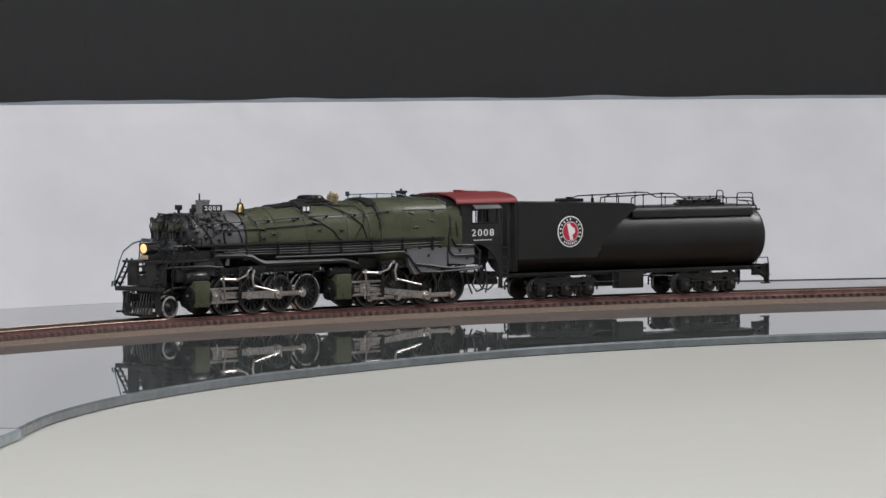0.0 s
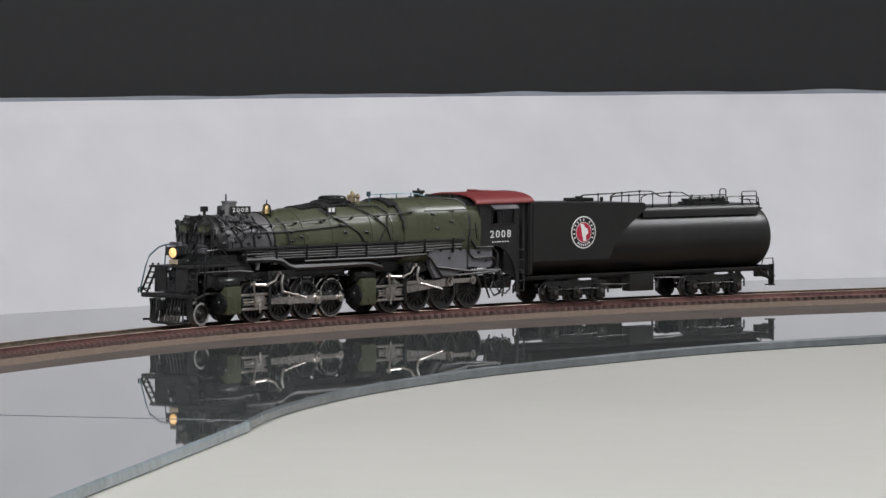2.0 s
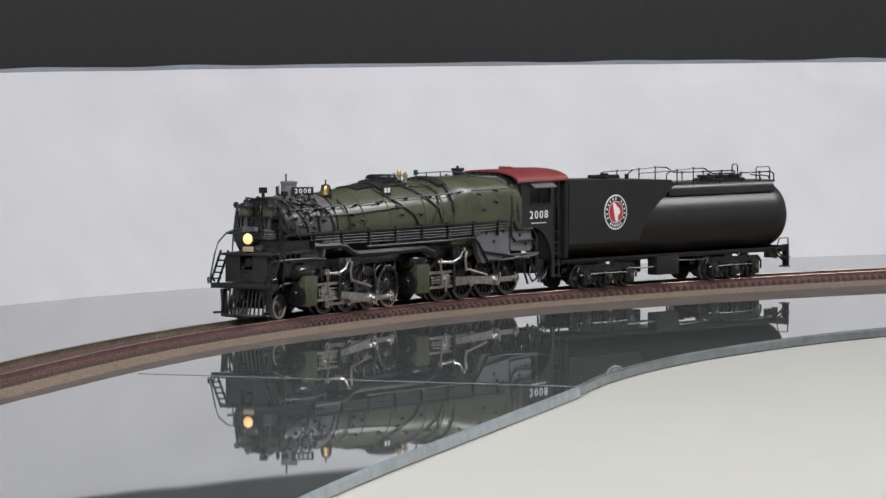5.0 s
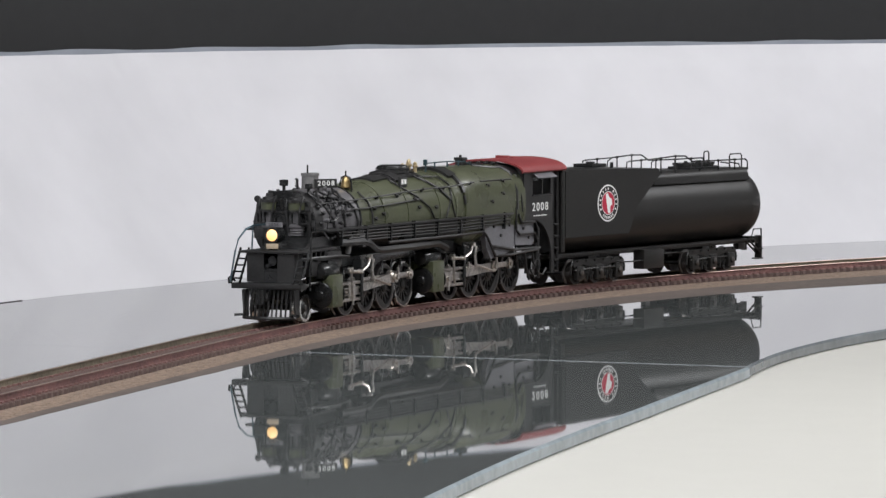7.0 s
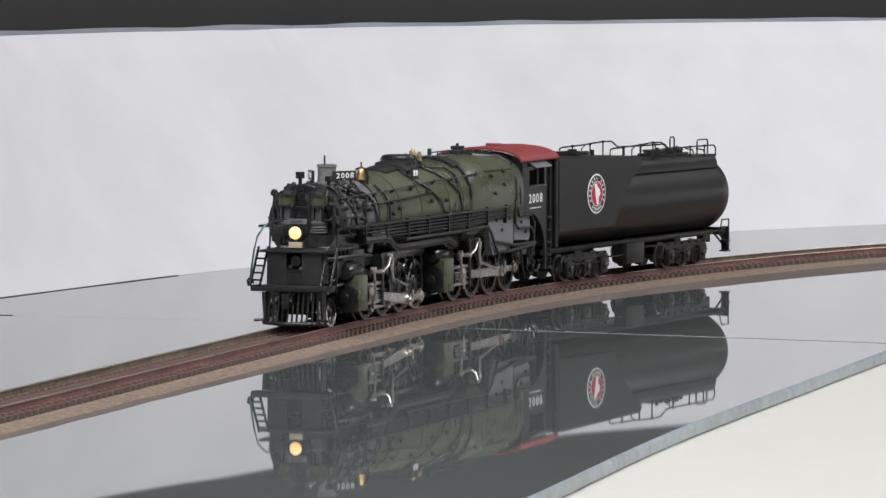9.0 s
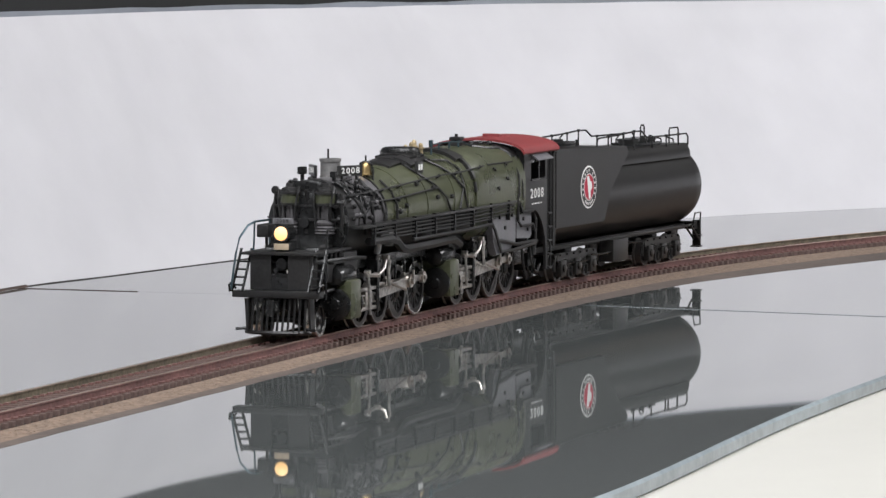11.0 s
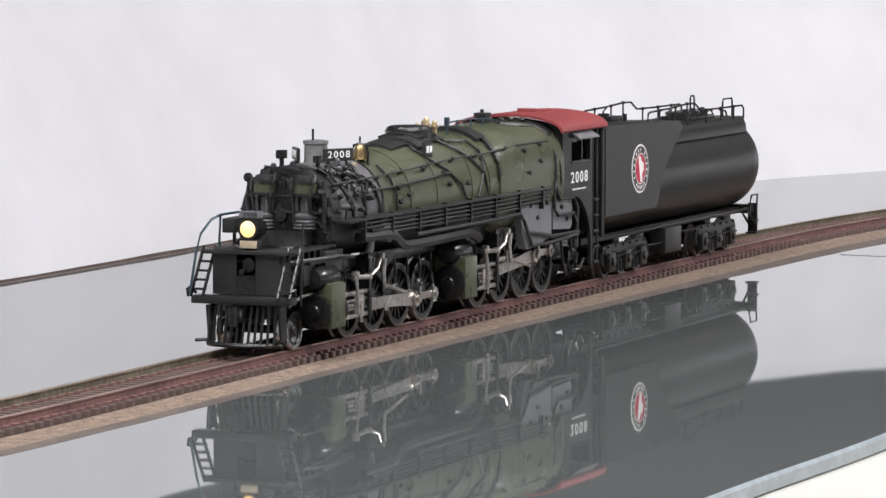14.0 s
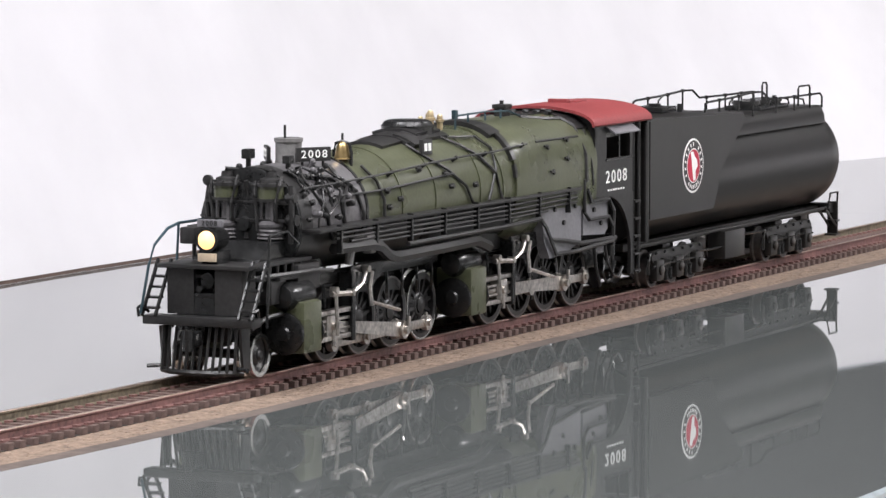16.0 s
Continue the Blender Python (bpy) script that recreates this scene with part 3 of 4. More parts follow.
        part("firebox_plug", bm, BLACK, loco)
        pipe("injector_pipe", [(-25, 17.6 * sgn, 36), (-25.4, 17.6 * sgn, 27), (-28, 17.8 * sgn, 24.6), (-42, 17.8 * sgn, 24.6), (-45, 17.6 * sgn, 22)], 0.55)
        pipe("injector_pipe", [(-27, 17.7 * sgn, 33), (-30, 17.8 * sgn, 29.6), (-42, 17.8 * sgn, 29.4), (-46.5, 17.4 * sgn, 26), (-46, 17.2 * sgn, 16)], 0.6)
        pipe("injector_pipe", [(-3, 17.3 * sgn, 21), (-12, 17.5 * sgn, 20), (-24, 17.5 * sgn, 18.4), (-48, 17.2 * sgn, 18.2)], 0.7)
        pipe("drain_pipe", [(-44, 15.6 * sgn, 18), (-45, 16 * sgn, 12), (-49, 16 * sgn, 7.4), (-54, 15.6 * sgn, 6.4), (-58, 15.2 * sgn, 9)], 0.45)
        pipe("drain_pipe", [(-40, 14 * sgn, 18), (-41, 14.4 * sgn, 10), (-43.5, 14.6 * sgn, 4.6)], 0.5)
        pipe("drain_pipe", [(-54, 13 * sgn, 18), (-55, 13.6 * sgn, 10), (-53.6, 13.8 * sgn, 4.8)], 0.45)
        bm = bmesh.new()
        rod(bm, (-49, 15 * sgn, 13), (-49, 15 * sgn, 19), 1.6, 10)
        box(bm, -52, -46, 13.4 * sgn - 1, 13.4 * sgn + 1, 9, 13.5, 0.4)
        tube(bm, [(-46, 15 * sgn, 14), (-43, 15.4 * sgn, 9), (-46, 15.4 * sgn, 5.6), (-50, 15 * sgn, 6.6), (-53, 15 * sgn, 11)], 0.5)
        part("injector", bm, DARK, loco)


def build_cab():
    for sgn in (1, -1):
        def yy(a, b):
            return sorted((a * sgn, b * sgn))
        ya, yb = yy(16.2, 17.2)
        bm = bmesh.new()
        box(bm, -60.5, -33.2, ya, yb, 30.0, 40.6)
        box(bm, -60.5, -33.2, ya, yb, 47.8, 51.4)
        box(bm, -41.6, -33.2, ya, yb, 40.6, 47.8)
        box(bm, -60.5, -58.6, ya, yb, 40.6, 47.8)
        cs = part("cab_side", bm, BLACK, loco)
        bm = bmesh.new()
        ya, yb = yy(17.2, 17.6)
        box(bm, -59.2, -41.0, ya, yb, 40.0, 40.7)
        box(bm, -50.4, -49.6, ya, yb, 40.6, 47.8)
        box(bm, -50.0, -42, *yy(16.5, 16.8), 46.6, 47.8)
        part("window_frame", bm, DARK, cs)
        bm = bmesh.new()
        ya, yb = yy(17.2, 20.0)
        loft(bm, [[(x, 17.2 * sgn, 50.0), (x, 20.2 * sgn, 48.0), (x, 20.2 * sgn, 47.6), (x, 17.2 * sgn, 49.5)] for x in (-41, -59)])
        part("awning", bm, LIGHTGREY, cs, "grey window awning")
        words("2008", 4.9, WHITE, cs, mm(-48.6, 17.26 * sgn, 35.3, 90, 0, 180 if sgn > 0 else 0), wide=1.28)
        bm = bmesh.new()
        for k in range(7):
            box(bm, -54.5 + k * 1.8, -53.3 + k * 1.8 + (0.3 if k == 3 else 0), *yy(17.19, 17.26), 31.5, 32.0)
        part("small_lettering", bm, WHITE, cs)
        # curved skirt under the cab and the rear steps
        arc = [(-60.5 + 17 * (1 - math.cos(a)), 12.5 + 17.4 * math.sin(a)) for a in np.linspace(0, math.pi / 2, 9)]
        bm = bmesh.new()
        prism(bm, [(-62.5, 30.2), (-62.5, 7)] + [(-60.2, 7)] + arc + [(-43.5, 30.2)], *yy(15.8, 16.8))
        part("cab_skirt", bm, BLACK, loco)
        bm = bmesh.new()
        for x in (-62.2, -66.4):
            rod(bm, (x, 16.6 * sgn, 6.6), (x, 16.6 * sgn, 50), 0.4, 6)
        for z in (7.2, 12, 17, 22, 27):
            box(bm, -66.4, -62.2, *yy(15.2, 17.4), z, z + 0.6)
        part("cab_ladder", bm, BLACK, loco)
    # front and rear walls follow the roof
    def arch(bm, x0, x1, y, z0, eave, peak, up=0.0):
        top = [(y * math.cos(a), eave + (peak - eave) * math.sin(a)) for a in np.linspace(0, math.pi, 17)]
        ring = lambda x: [(x, y, z0)] + [(x, b, c + up) for b, c in top] + [(x, -y, z0)]
        loft(bm, [ring(x0), ring(x1)])
    bm = bmesh.new()
    arch(bm, -33.2, -34.2, 17.2, 30, 49.2, 54.6)
    part("cab_front", bm, BLACK, loco)
    bm = bmesh.new()
    rings = []
    for x in (-29.8, -45, -58, -71.5):
        o = [(x, 18.6 * math.cos(a), 50.5 + 5.3 * math.sin(a) ** 0.9) for a in np.linspace(0, math.pi, 25)]
        i = [(x, 18.0 * math.cos(a), 50.0 + 5.0 * math.sin(a) ** 0.9) for a in np.linspace(math.pi, 0, 25)]
        rings.append(o + i)
    loft(bm, rings)
    roof = part("cab_roof", bm, RED, loco, "rounded oxide red cab roof")
    bm = bmesh.new()
    box(bm, -58, -50, -4, 4, 55.0, 56.2, 0.3)
    box(bm, -48.5, -46.5, -3, 3, 55.2, 56.8, 0.2)
    part("roof_hatch", bm, RED, roof)
    part("cab_floor", mesh(box, -61, -34, -15, 15, 29, 31), BLACK, loco)
    bm = bmesh.new()
    rod(bm, (-37, 0, 38), (-34, 0, 38), 8, 20)
    for k in range(7):
        rod(bm, (-37.5, -9 + 3 * k, 44), (-35, -9 + 3 * k, 46), 0.9, 8)
    # block added to stop light showing through and keep the cab dark
    box(bm, -46, -37, -12, 12, 31, 46.5, 1.0)
    part("backhead", bm, DARK, loco)


def build_underframe(parent, shift):
    """Frame, cylinders, guides and valve gear of one engine unit, both sides. shift moves it along x."""
    s = shift
    part("engine_frame", mesh(box, -40 + s, 54 + s, -6.4, 6.4, 7.6, 18.5, 0.5), DARK, parent)
    for sgn in (1, -1):
        def yy(a, b):
            return sorted((a * sgn, b * sgn))
        bm = bmesh.new()
        box(bm, 38.8 + s, 48.6 + s, *yy(7, 17.4), 4.8, 17.4, 0.9)
        cy = part("cylinder_block", bm, GREEN, parent, "olive green cylinder block")
        bm = bmesh.new()
        turned(bm, [(0, 5.2), (1.0, 5.2), (1.3, 4.6), (1.4, 2.0), (2.0, 1.6), (2.1, 0.2)], (48.6 + s, 12.2 * sgn, 9.6), "x", 18)
        turned(bm, [(-2.6, 0.2), (-2.2, 4.2), (-0.4, 5.2), (0.2, 5.2)], (38.8 + s, 12.6 * sgn, 9.6), "x", 18)
        turned(bm, [(-2, 2.6), (0, 3.6), (10.0, 3.6), (12.0, 2.8), (12.8, 0.5)], (38.8 + s, 12.2 * sgn, 18.6), "x", 16)
        part("cylinder_cover", bm, DARK, cy)
        bm = bmesh.new()
        box(bm, 17 + s, 38.5 + s, *yy(12.6, 14.8), 12.4, 13.6, 0.2)
        box(bm, 17 + s, 38.5 + s, *yy(12.6, 14.8), 6.0, 7.2, 0.2)
        box(bm, 17 + s, 38.5 + s, *yy(12.9, 14.5), 10.6, 11.3, 0.15)
        box(bm, 17 + s, 38.5 + s, *yy(12.9, 14.5), 8.2, 8.8, 0.15)
        rod(bm, (24 + s, 13.6 * sgn, 9.6), (39 + s, 13.6 * sgn, 9.6), 0.7, 10)
        part("slide_bar", bm, STEEL, parent, "bright steel slide bars")
        bm = bmesh.new()
        prism(bm, [(17.6 + s, 23.4), (-2 + s, 23.4), (1 + s, 19.6), (8 + s, 18.4), (14 + s, 18.8), (17.6 + s, 14)], *yy(14.2, 14.8))
        for k in range(3):
            rod(bm, (4 + 5 * k + s, 14.8 * sgn, 21.4), (4 + 5 * k + s, 15.3 * sgn, 21.4), 0.5, 6)
        box(bm, 15.6 + s, 17.6 + s, *yy(11.4, 15.2), 5.0, 22.0, 0.3)
        part("link_hanger", bm, DARK, parent)
        bm = bmesh.new()
        tube(bm, [(31 + s, 16.0 * sgn, 17.8), (20 + s, 16.2 * sgn, 17.2)], 0.7)
        tube(bm, [(27.4 + s, 16.0 * sgn, 7.2), (28.4 + s, 16.2 * sgn, 13), (29.2 + s, 16.1 * sgn, 18.6)], 0.5)
        tube(bm, [(11 + s, 16.0 * sgn, 22.4), (14 + s, 16.2 * sgn, 19.0), (19 + s, 16.2 * sgn, 17.4)], 0.5)
        tube(bm, [(8.2 + s, 16.0 * sgn, 21.6), (9.4 + s, 16.0 * sgn, 17.6), (8.4 + s, 16.0 * sgn, 13)], 0.6)
        tube(bm, [(9 + s, 16.0 * sgn, 14), (-8 + s, 16.0 * sgn, 10.4)], 0.5)
        rod(bm, (11 + s, 15 * sgn, 22.4), (11 + s, 16.8 * sgn, 22.4), 0.9, 10)
        rod(bm, (20 + s, 15 * sgn, 17.3), (20 + s, 16.9 * sgn, 17.3), 0.9, 10)
        rod(bm, (29.2 + s, 15 * sgn, 18.6), (29.2 + s, 16.9 * sgn, 18.6), 0.9, 10)
        part("valve_gear", bm, STEEL, parent, "bright steel valve gear links")
        bm = bmesh.new()
        for x in (22, 4, -14, -33):
            box(bm, x + 7.6 + s, x + 9.0 + s, *yy(8.2, 10.6), 4, 11, 0.3)
        for x in np.linspace(-38, 34, 9):
            tube(bm, [(x + s, 10.8 * sgn, 20), (x + 1.2 + s, 11.6 * sgn, 16), (x + s, 10.8 * sgn, 13)], 0.4)
        box(bm, -42 + s, 36 + s, *yy(9.6, 11.2), 19.6, 22.6, 0.3)
        part("brake_gear", bm, DARK, parent)


DRIVERS = (22.3, 3.9, -14.5, -32.9)
WHEEL_R, CRANK = 9.15, 4.5
moving_wheels, moving_rods = [], []


def wheelset(name, parent, x, r, spokes, half=8.2, crank=0.0, weight=0.0, rim=NICKEL, phase=0.0, face=0.93):
    """A pair of wheels on one axle; its origin is the axle."""
    bm = bmesh.new()
    rod(bm, (0, -half, 0), (0, half, 0), 1.2, 10)
    for sgn in (1, -1):
        y0 = half * sgn
        turned(bm, [(-0.2, r * 0.24), (2.2 * sgn, r * 0.24), (2.6 * sgn, r * 0.16), (2.6 * sgn, 0.05)], (0, y0, 0), "y", 14)
        turned(bm, [(0, r * 0.8), (0, r * 0.9), (2.35 * sgn, r * 0.955), (2.35 * sgn, r * 0.8), (0, r * 0.8)], (0, y0, 0), "y", 32)
        for k in range(spokes):
            a = 2 * math.pi * k / spokes
            c, s_ = math.cos(a), math.sin(a)
            loft(bm, [[(c * q - s_ * w, y0 + d, s_ * q + c * w) for w, d in ((-0.42, 0.4 * sgn), (0.42, 0.4 * sgn), (0.42, 1.6 * sgn), (-0.42, 1.6 * sgn))] for q in (r * 0.18, r * 0.83)])
        turned(bm, [(0.3 * sgn, r * 0.86), ((0.8 if spokes else 1.4) * sgn, r * 0.84), ((0.7 if spokes else 1.0) * sgn, r * 0.5), (1.9 * sgn, r * 0.3), (1.9 * sgn, 0.05)], (0, y0, 0), "y", 24)
        ph = phase if sgn > 0 else phase - math.pi / 2
        if crank:
            c, s_ = math.cos(ph), math.sin(ph)
            rod(bm, (c * crank, y0, s_ * crank), (c * crank, y0 + 4.6 * sgn, s_ * crank), 1.1, 10)
            # counterweight across from the pin
            arc = [(math.cos(ph + math.pi + a) * r * 0.82, math.sin(ph + math.pi + a) * r * 0.82) for a in np.linspace(-weight, weight, 9)]
            ring = lambda d: [(px, y0 + d, pz) for px, pz in arc]
            loft(bm, [ring(0.2 * sgn), ring(2.2 * sgn)])
    w = part(name, bm, BLACK, parent, angle=30)
    bm = bmesh.new()
    for sgn in (1, -1):
        y0 = half * sgn
        turned(bm, [(-0.9 * sgn, r * 0.88), (-0.9 * sgn, r + 0.75), (-0.2 * sgn, r + 0.75), (0.1 * sgn, r), (2.4 * sgn, r - 0.12), (2.4 * sgn, r * face), (-0.9 * sgn, r * 0.88)], (0, y0, 0), "y", 40)
    part("tyre", bm, rim, w, "bright metal tyre")
    moving_wheels.append((w, x, r))
    return w


def rods_for(parent, shift, phase):
    """Coupling rods, connecting rods and crossheads; they keep their shape and are carried round by the wheels."""
    for sgn in (1, -1):
        ph = phase if sgn > 0 else phase - math.pi / 2
        y = 12.0 * sgn
        bm = bmesh.new()
        xs = [x + shift for x in DRIVERS]
        for a, b in zip(xs, xs[1:]):
            box(bm, b + 1, a - 1, y - 0.45, y + 0.45, -1.1, 1.1, 0.2)
        for k, x in enumerate(xs):
            rod(bm, (x, y - 0.8, 0), (x, y + 0.9, 0), 2.5 if k == 2 else 2.0, 16)
            rod(bm, (x, y + 0.9, 0), (x, y + 1.5, 0), 0.9, 10)
            box(bm, x - 0.6, x + 0.6, y - 0.3, y + 0.3, 1.4, 2.7, 0.15)
        side_rod = part("coupling_rod", bm, STEEL, parent, "bright steel coupling rod")
        bm = bmesh.new()
        L = 42.0
        yo = 13.6 * sgn
        loft(bm, [[(x, yo + d, w * q) for d, w in ((-0.45, -1), (0.45, -1), (0.45, 1), (-0.45, 1))] for x, q in ((0, 1.9), (L, 1.25))])
        rod(bm, (0, yo - 0.9, 0), (0, yo + 1.2, 0), 2.3, 16)
        rod(bm, (0, yo + 1.2, 0), (0, yo + 2.2, 0), 1.1, 10)
        box(bm, -1.2, -0.2, yo + 1.2, yo + 2.0, -1, 3.6, 0.2)
        rod(bm, (L, yo - 0.8, 0), (L, yo + 0.8, 0), 1.4, 12)
        main_rod = part("connecting_rod", bm, STEEL, parent, "bright steel connecting rod")
        bm = bmesh.new()
        box(bm, -3.2, 3.2, yo - 1.2, yo + 1.2, -2.5, 2.7, 0.4)
        rod(bm, (0, yo, 0), (0, yo + 2.0 * sgn, 0), 1.0, 10)
        tube(bm, [(0, yo + 1.4 * sgn, -1), (0.5, yo + 1.6 * sgn, -5)], 0.5)
        crosshead = part("crosshead", bm, STEEL, parent, "bright steel crosshead")
        moving_rods.append((side_rod, main_rod, crosshead, shift, ph, L))


REAR_PHASE, FRONT_PHASE = radians(197) + 71.3 / WHEEL_R, radians(-85) + 71.3 / WHEEL_R

front = part("front_engine", mesh(box, -24, 84, -5.6, 5.6, 8.6, 17.5, 0.6), DARK, loco, "black articulated front engine frame")


def build_front():
    f = front
    bm = bmesh.new()
    box(bm, 52, 87, -13.6, 13.6, 26.4, 27.4, 0.2)
    box(bm, 44, 72, -15.0, 15.0, 22.8, 23.6, 0.2)
    part("pilot_deck", bm, BLACK, f)
    for sgn in (1, -1):
        def yy(a, b):
            return sorted((a * sgn, b * sgn))
        bm = bmesh.new()
        loft(bm, [[(85.6, y, 15.4), (85.6, y, 26.2), (84.4, y, 27.2), (83.6, y, 27.2), (84.6, y, 26.0), (84.6, y, 15.4)] for y in (3.2 * sgn, 11.2 * sgn)])
        loft(bm, [[(85.6, 11.2 * sgn, z), (79, 11.6 * sgn, z), (79, 10.8 * sgn, z), (84.6, 10.4 * sgn, z)] for z in (15.4, 26.2)])
        part("pump_shield", bm, BLACK, f, "flat black shield plate on the pilot")
        bm = bmesh.new()
        for y in (12.6 * sgn, 16.6 * sgn):
            tube(bm, [(89.5, y, 15), (81.5, y * 0.985, 28.0)], 0.55)
        for k in range(5):
            z = 16.6 + k * 2.4
            x = 89 - (z - 15) * 0.62
            box(bm, x - 1.3, x + 1.1, *yy(12.6, 16.6), z, z + 0.55)
        part("pilot_steps", bm, DARK, f)
        if sgn > 0:
            bm = bmesh.new()
            rod(bm, (78, 14.4, 12), (76, 14.2, 34), 0.4, 6)
            tube(bm, [(76, 14.2, 34), (66, 14, 34.4), (60, 14, 31)], 0.36)
            part("pilot_handrail", bm, DARK, f, "dark steel handrail post")
        else:
            bm = bmesh.new()
            tube(bm, [(90.2, 16.6 * sgn, 15.5), (86.6, 16.2 * sgn, 27), (84.4, 15.8 * sgn, 31.6), (79, 15.0 * sgn, 35.2), (74.5, 14.3 * sgn, 36.2), (62, 14.0 * sgn, 36.2)], 0.38)
            tube(bm, [(74.5, 14.3 * sgn, 36.2), (75.6, 14.3 * sgn, 27.2)], 0.34)
            tube(bm, [(62, 14.0 * sgn, 36.2), (62, 14.0 * sgn, 26.6)], 0.34)
            part("pilot_handrail", bm, BLUERAIL, f, "thin blue-grey steel handrail")
        bm = bmesh.new()
        tube(bm, [(86, 16.6 * sgn, 15.6), (88, 17.6 * sgn, 17.4), (90.6, 17.2 * sgn, 17), (91.2, 16.6 * sgn, 15)], 0.4)
        tube(bm, [(88, 11.4 * sgn, 3.2), (89.4, 15.2 * sgn, 3.0)], 0.55)
        part("cut_lever", bm, DARK, f)
        bm = bmesh.new()
        box(bm, 66, 74, *yy(8.6, 13.6), 17, 23, 0.8)
        box(bm, 50, 62, *yy(9.5, 15.0), 19.5, 26, 0.6)
        for k in range(5):
            rod(bm, (58 + 4 * k, 12.6 * sgn, 17), (58 + 4 * k, 13.2 * sgn, 27), 0.45, 6)
        tube(bm, [(80, 11.6 * sgn, 24), (68, 15.0 * sgn, 24.2), (56, 16.4 * sgn, 24.2), (46, 16.4 * sgn, 23.4)], 0.6)
        tube(bm, [(82, 12 * sgn, 12), (76, 13.4 * sgn, 14.4), (66, 13.6 * sgn, 14.6)], 0.6)
        part("deck_gear", bm, BLACK, f)
    bm = bmesh.new()
    box(bm, 84.5, 89.5, -16.6, 16.6, 13.0, 15.2, 0.4)
    part("bumper_beam", bm, BLACK, f)
    cow = part("cowcatcher", mesh(tube, [(86.4, -12.4, 2.0), (89.4, -8, 2.0), (91.0, 0, 2.0), (89.4, 8, 2.0), (86.4, 12.4, 2.0)], 0.75), BLACK, f, "black slatted cowcatcher")
    for y in np.linspace(-11, 11, 12):
        part("slat", mesh(tube, [(87.8, y, 12.6), (88.6 + 2.0 * (1 - (y / 12) ** 2), y, 2.2)], 0.45, 5), BLACK, cow)
    for sgn in (1, -1):
        bm = bmesh.new()
        prism(bm, [(88, 12.6), (83.5, 12.6), (83, 2.4), (86.4, 2.0)], *sorted((11.6 * sgn, 12.4 * sgn)))
        part("side_plate", bm, BLACK, cow)
    bm = bmesh.new()
    box(bm, 84, 93, -1.4, 1.4, 8.4, 12, 0.4)
    rod(bm, (94, 0, 7.6), (94, 0, 12.6), 1.5, 10)
    box(bm, 84.6, 85.4, -3.4, 3.4, 19.4, 20.6, 0.2)
    rod(bm, (76, 0, 23.4), (84, 0, 23.4), 2.0, 14)
    prism(bm, [(85.4, 15.4), (84.2, 15.4), (84.2, 18.6), (85.4, 19.4)], -3.4, 3.4)
    rod(bm, (84, -1.2, 21.6), (86.2, -1.2, 21.6), 0.8, 10)
    part("coupler", bm, DARK, f)
    bm = bmesh.new()
    turned(bm, [(-8, 0.4), (-7.4, 1.9), (-6, 2.6), (0, 2.7), (0.5, 2.95), (1.0, 2.95), (1.0, 2.3)], (83.4, 0, 33.2), "x", 26)
    box(bm, 76, 83, -2.2, 2.2, 27, 30.5, 0.3)
    hl = part("headlight", bm, DARK, f)
    part("headlight_lens", mesh(turned, [(0, 2.4), (0.4, 2.25), (0.9, 1.4), (1.1, 0.1)], (84.0, 0, 33.2), "x", 26), LENS, hl, "glowing warm headlight lens")
    part("plate", mesh(box, 83.6, 84.4, -2.4, 2.4, 28.0, 30.0, 0.1), TAN, f, "small tan plate under the headlight")
    nb = part("number_strip", mesh(box, 81.8, 82.8, -3.4, 3.4, 36.2, 38.0, 0.15), LIGHTGREY, f, "pale number strip over the headlight")
    words("2008", 1.7, BLACK, nb, mm(82.9, 0, 37.1, 90, 0, 90))
    bm = bmesh.new()
    box(bm, 70, 77, -12.6, -8.2, 31.4, 35.4, 0.5)
    rod(bm, (73, -10.4, 27), (73, -10.4, 32), 0.6, 8)
    part("marker_lamp", bm, BLACK, f)
    bm = bmesh.new()
    prism(bm, [(40, 24), (76, 24), (74, 28), (66, 31.5), (46, 31.5)], -10, 10)
    part("saddle", bm, DARK, f, "dark saddle under the smokebox")


def build_pumps():
    for y in (-5.6, 6.4):
        bm = bmesh.new()
        turned(bm, [(0, 1.0), (0.2, 3.3), (3.2, 3.3), (3.4, 1.0)], (141.0, y, 41.6), "z", 20)
        p = part("air_pump", bm, GREEN, loco, "air pump with an olive green upper cylinder")
        bm = bmesh.new()
        turned(bm, [(-0.5, 1.0), (-0.5, 3.7), (0.25, 3.7), (0.25, 1.0)], (141.0, y, 41.6), "z", 20)
        turned(bm, [(0, 1.0), (0, 3.8), (0.8, 3.8), (1.0, 2.9), (1.8, 2.7), (2.2, 1.5), (3.4, 1.3), (3.6, 0.3)], (141.0, y, 44.7), "z", 20)
        for k in range(8):
            a = 2 * math.pi * k / 8 + 0.2
            rod(bm, (141.0 + 3.3 * math.cos(a), y + 3.3 * math.sin(a), 45.4), (141.0 + 3.3 * math.cos(a), y + 3.3 * math.sin(a), 46.0), 0.35, 6)
        part("pump_head", bm, BLACK, p, "black bolted pump head")
        bm = bmesh.new()
        rod(bm, (141.0, y, 36.4), (141.0, y, 41.2), 1.5, 12)
        for k in range(4):
            a = 2 * math.pi * k / 4 + 0.6
            rod(bm, (141.0 + 2.3 * math.cos(a), y + 2.3 * math.sin(a), 36), (141.0 + 2.3 * math.cos(a), y + 2.3 * math.sin(a), 41.2), 0.45, 6)
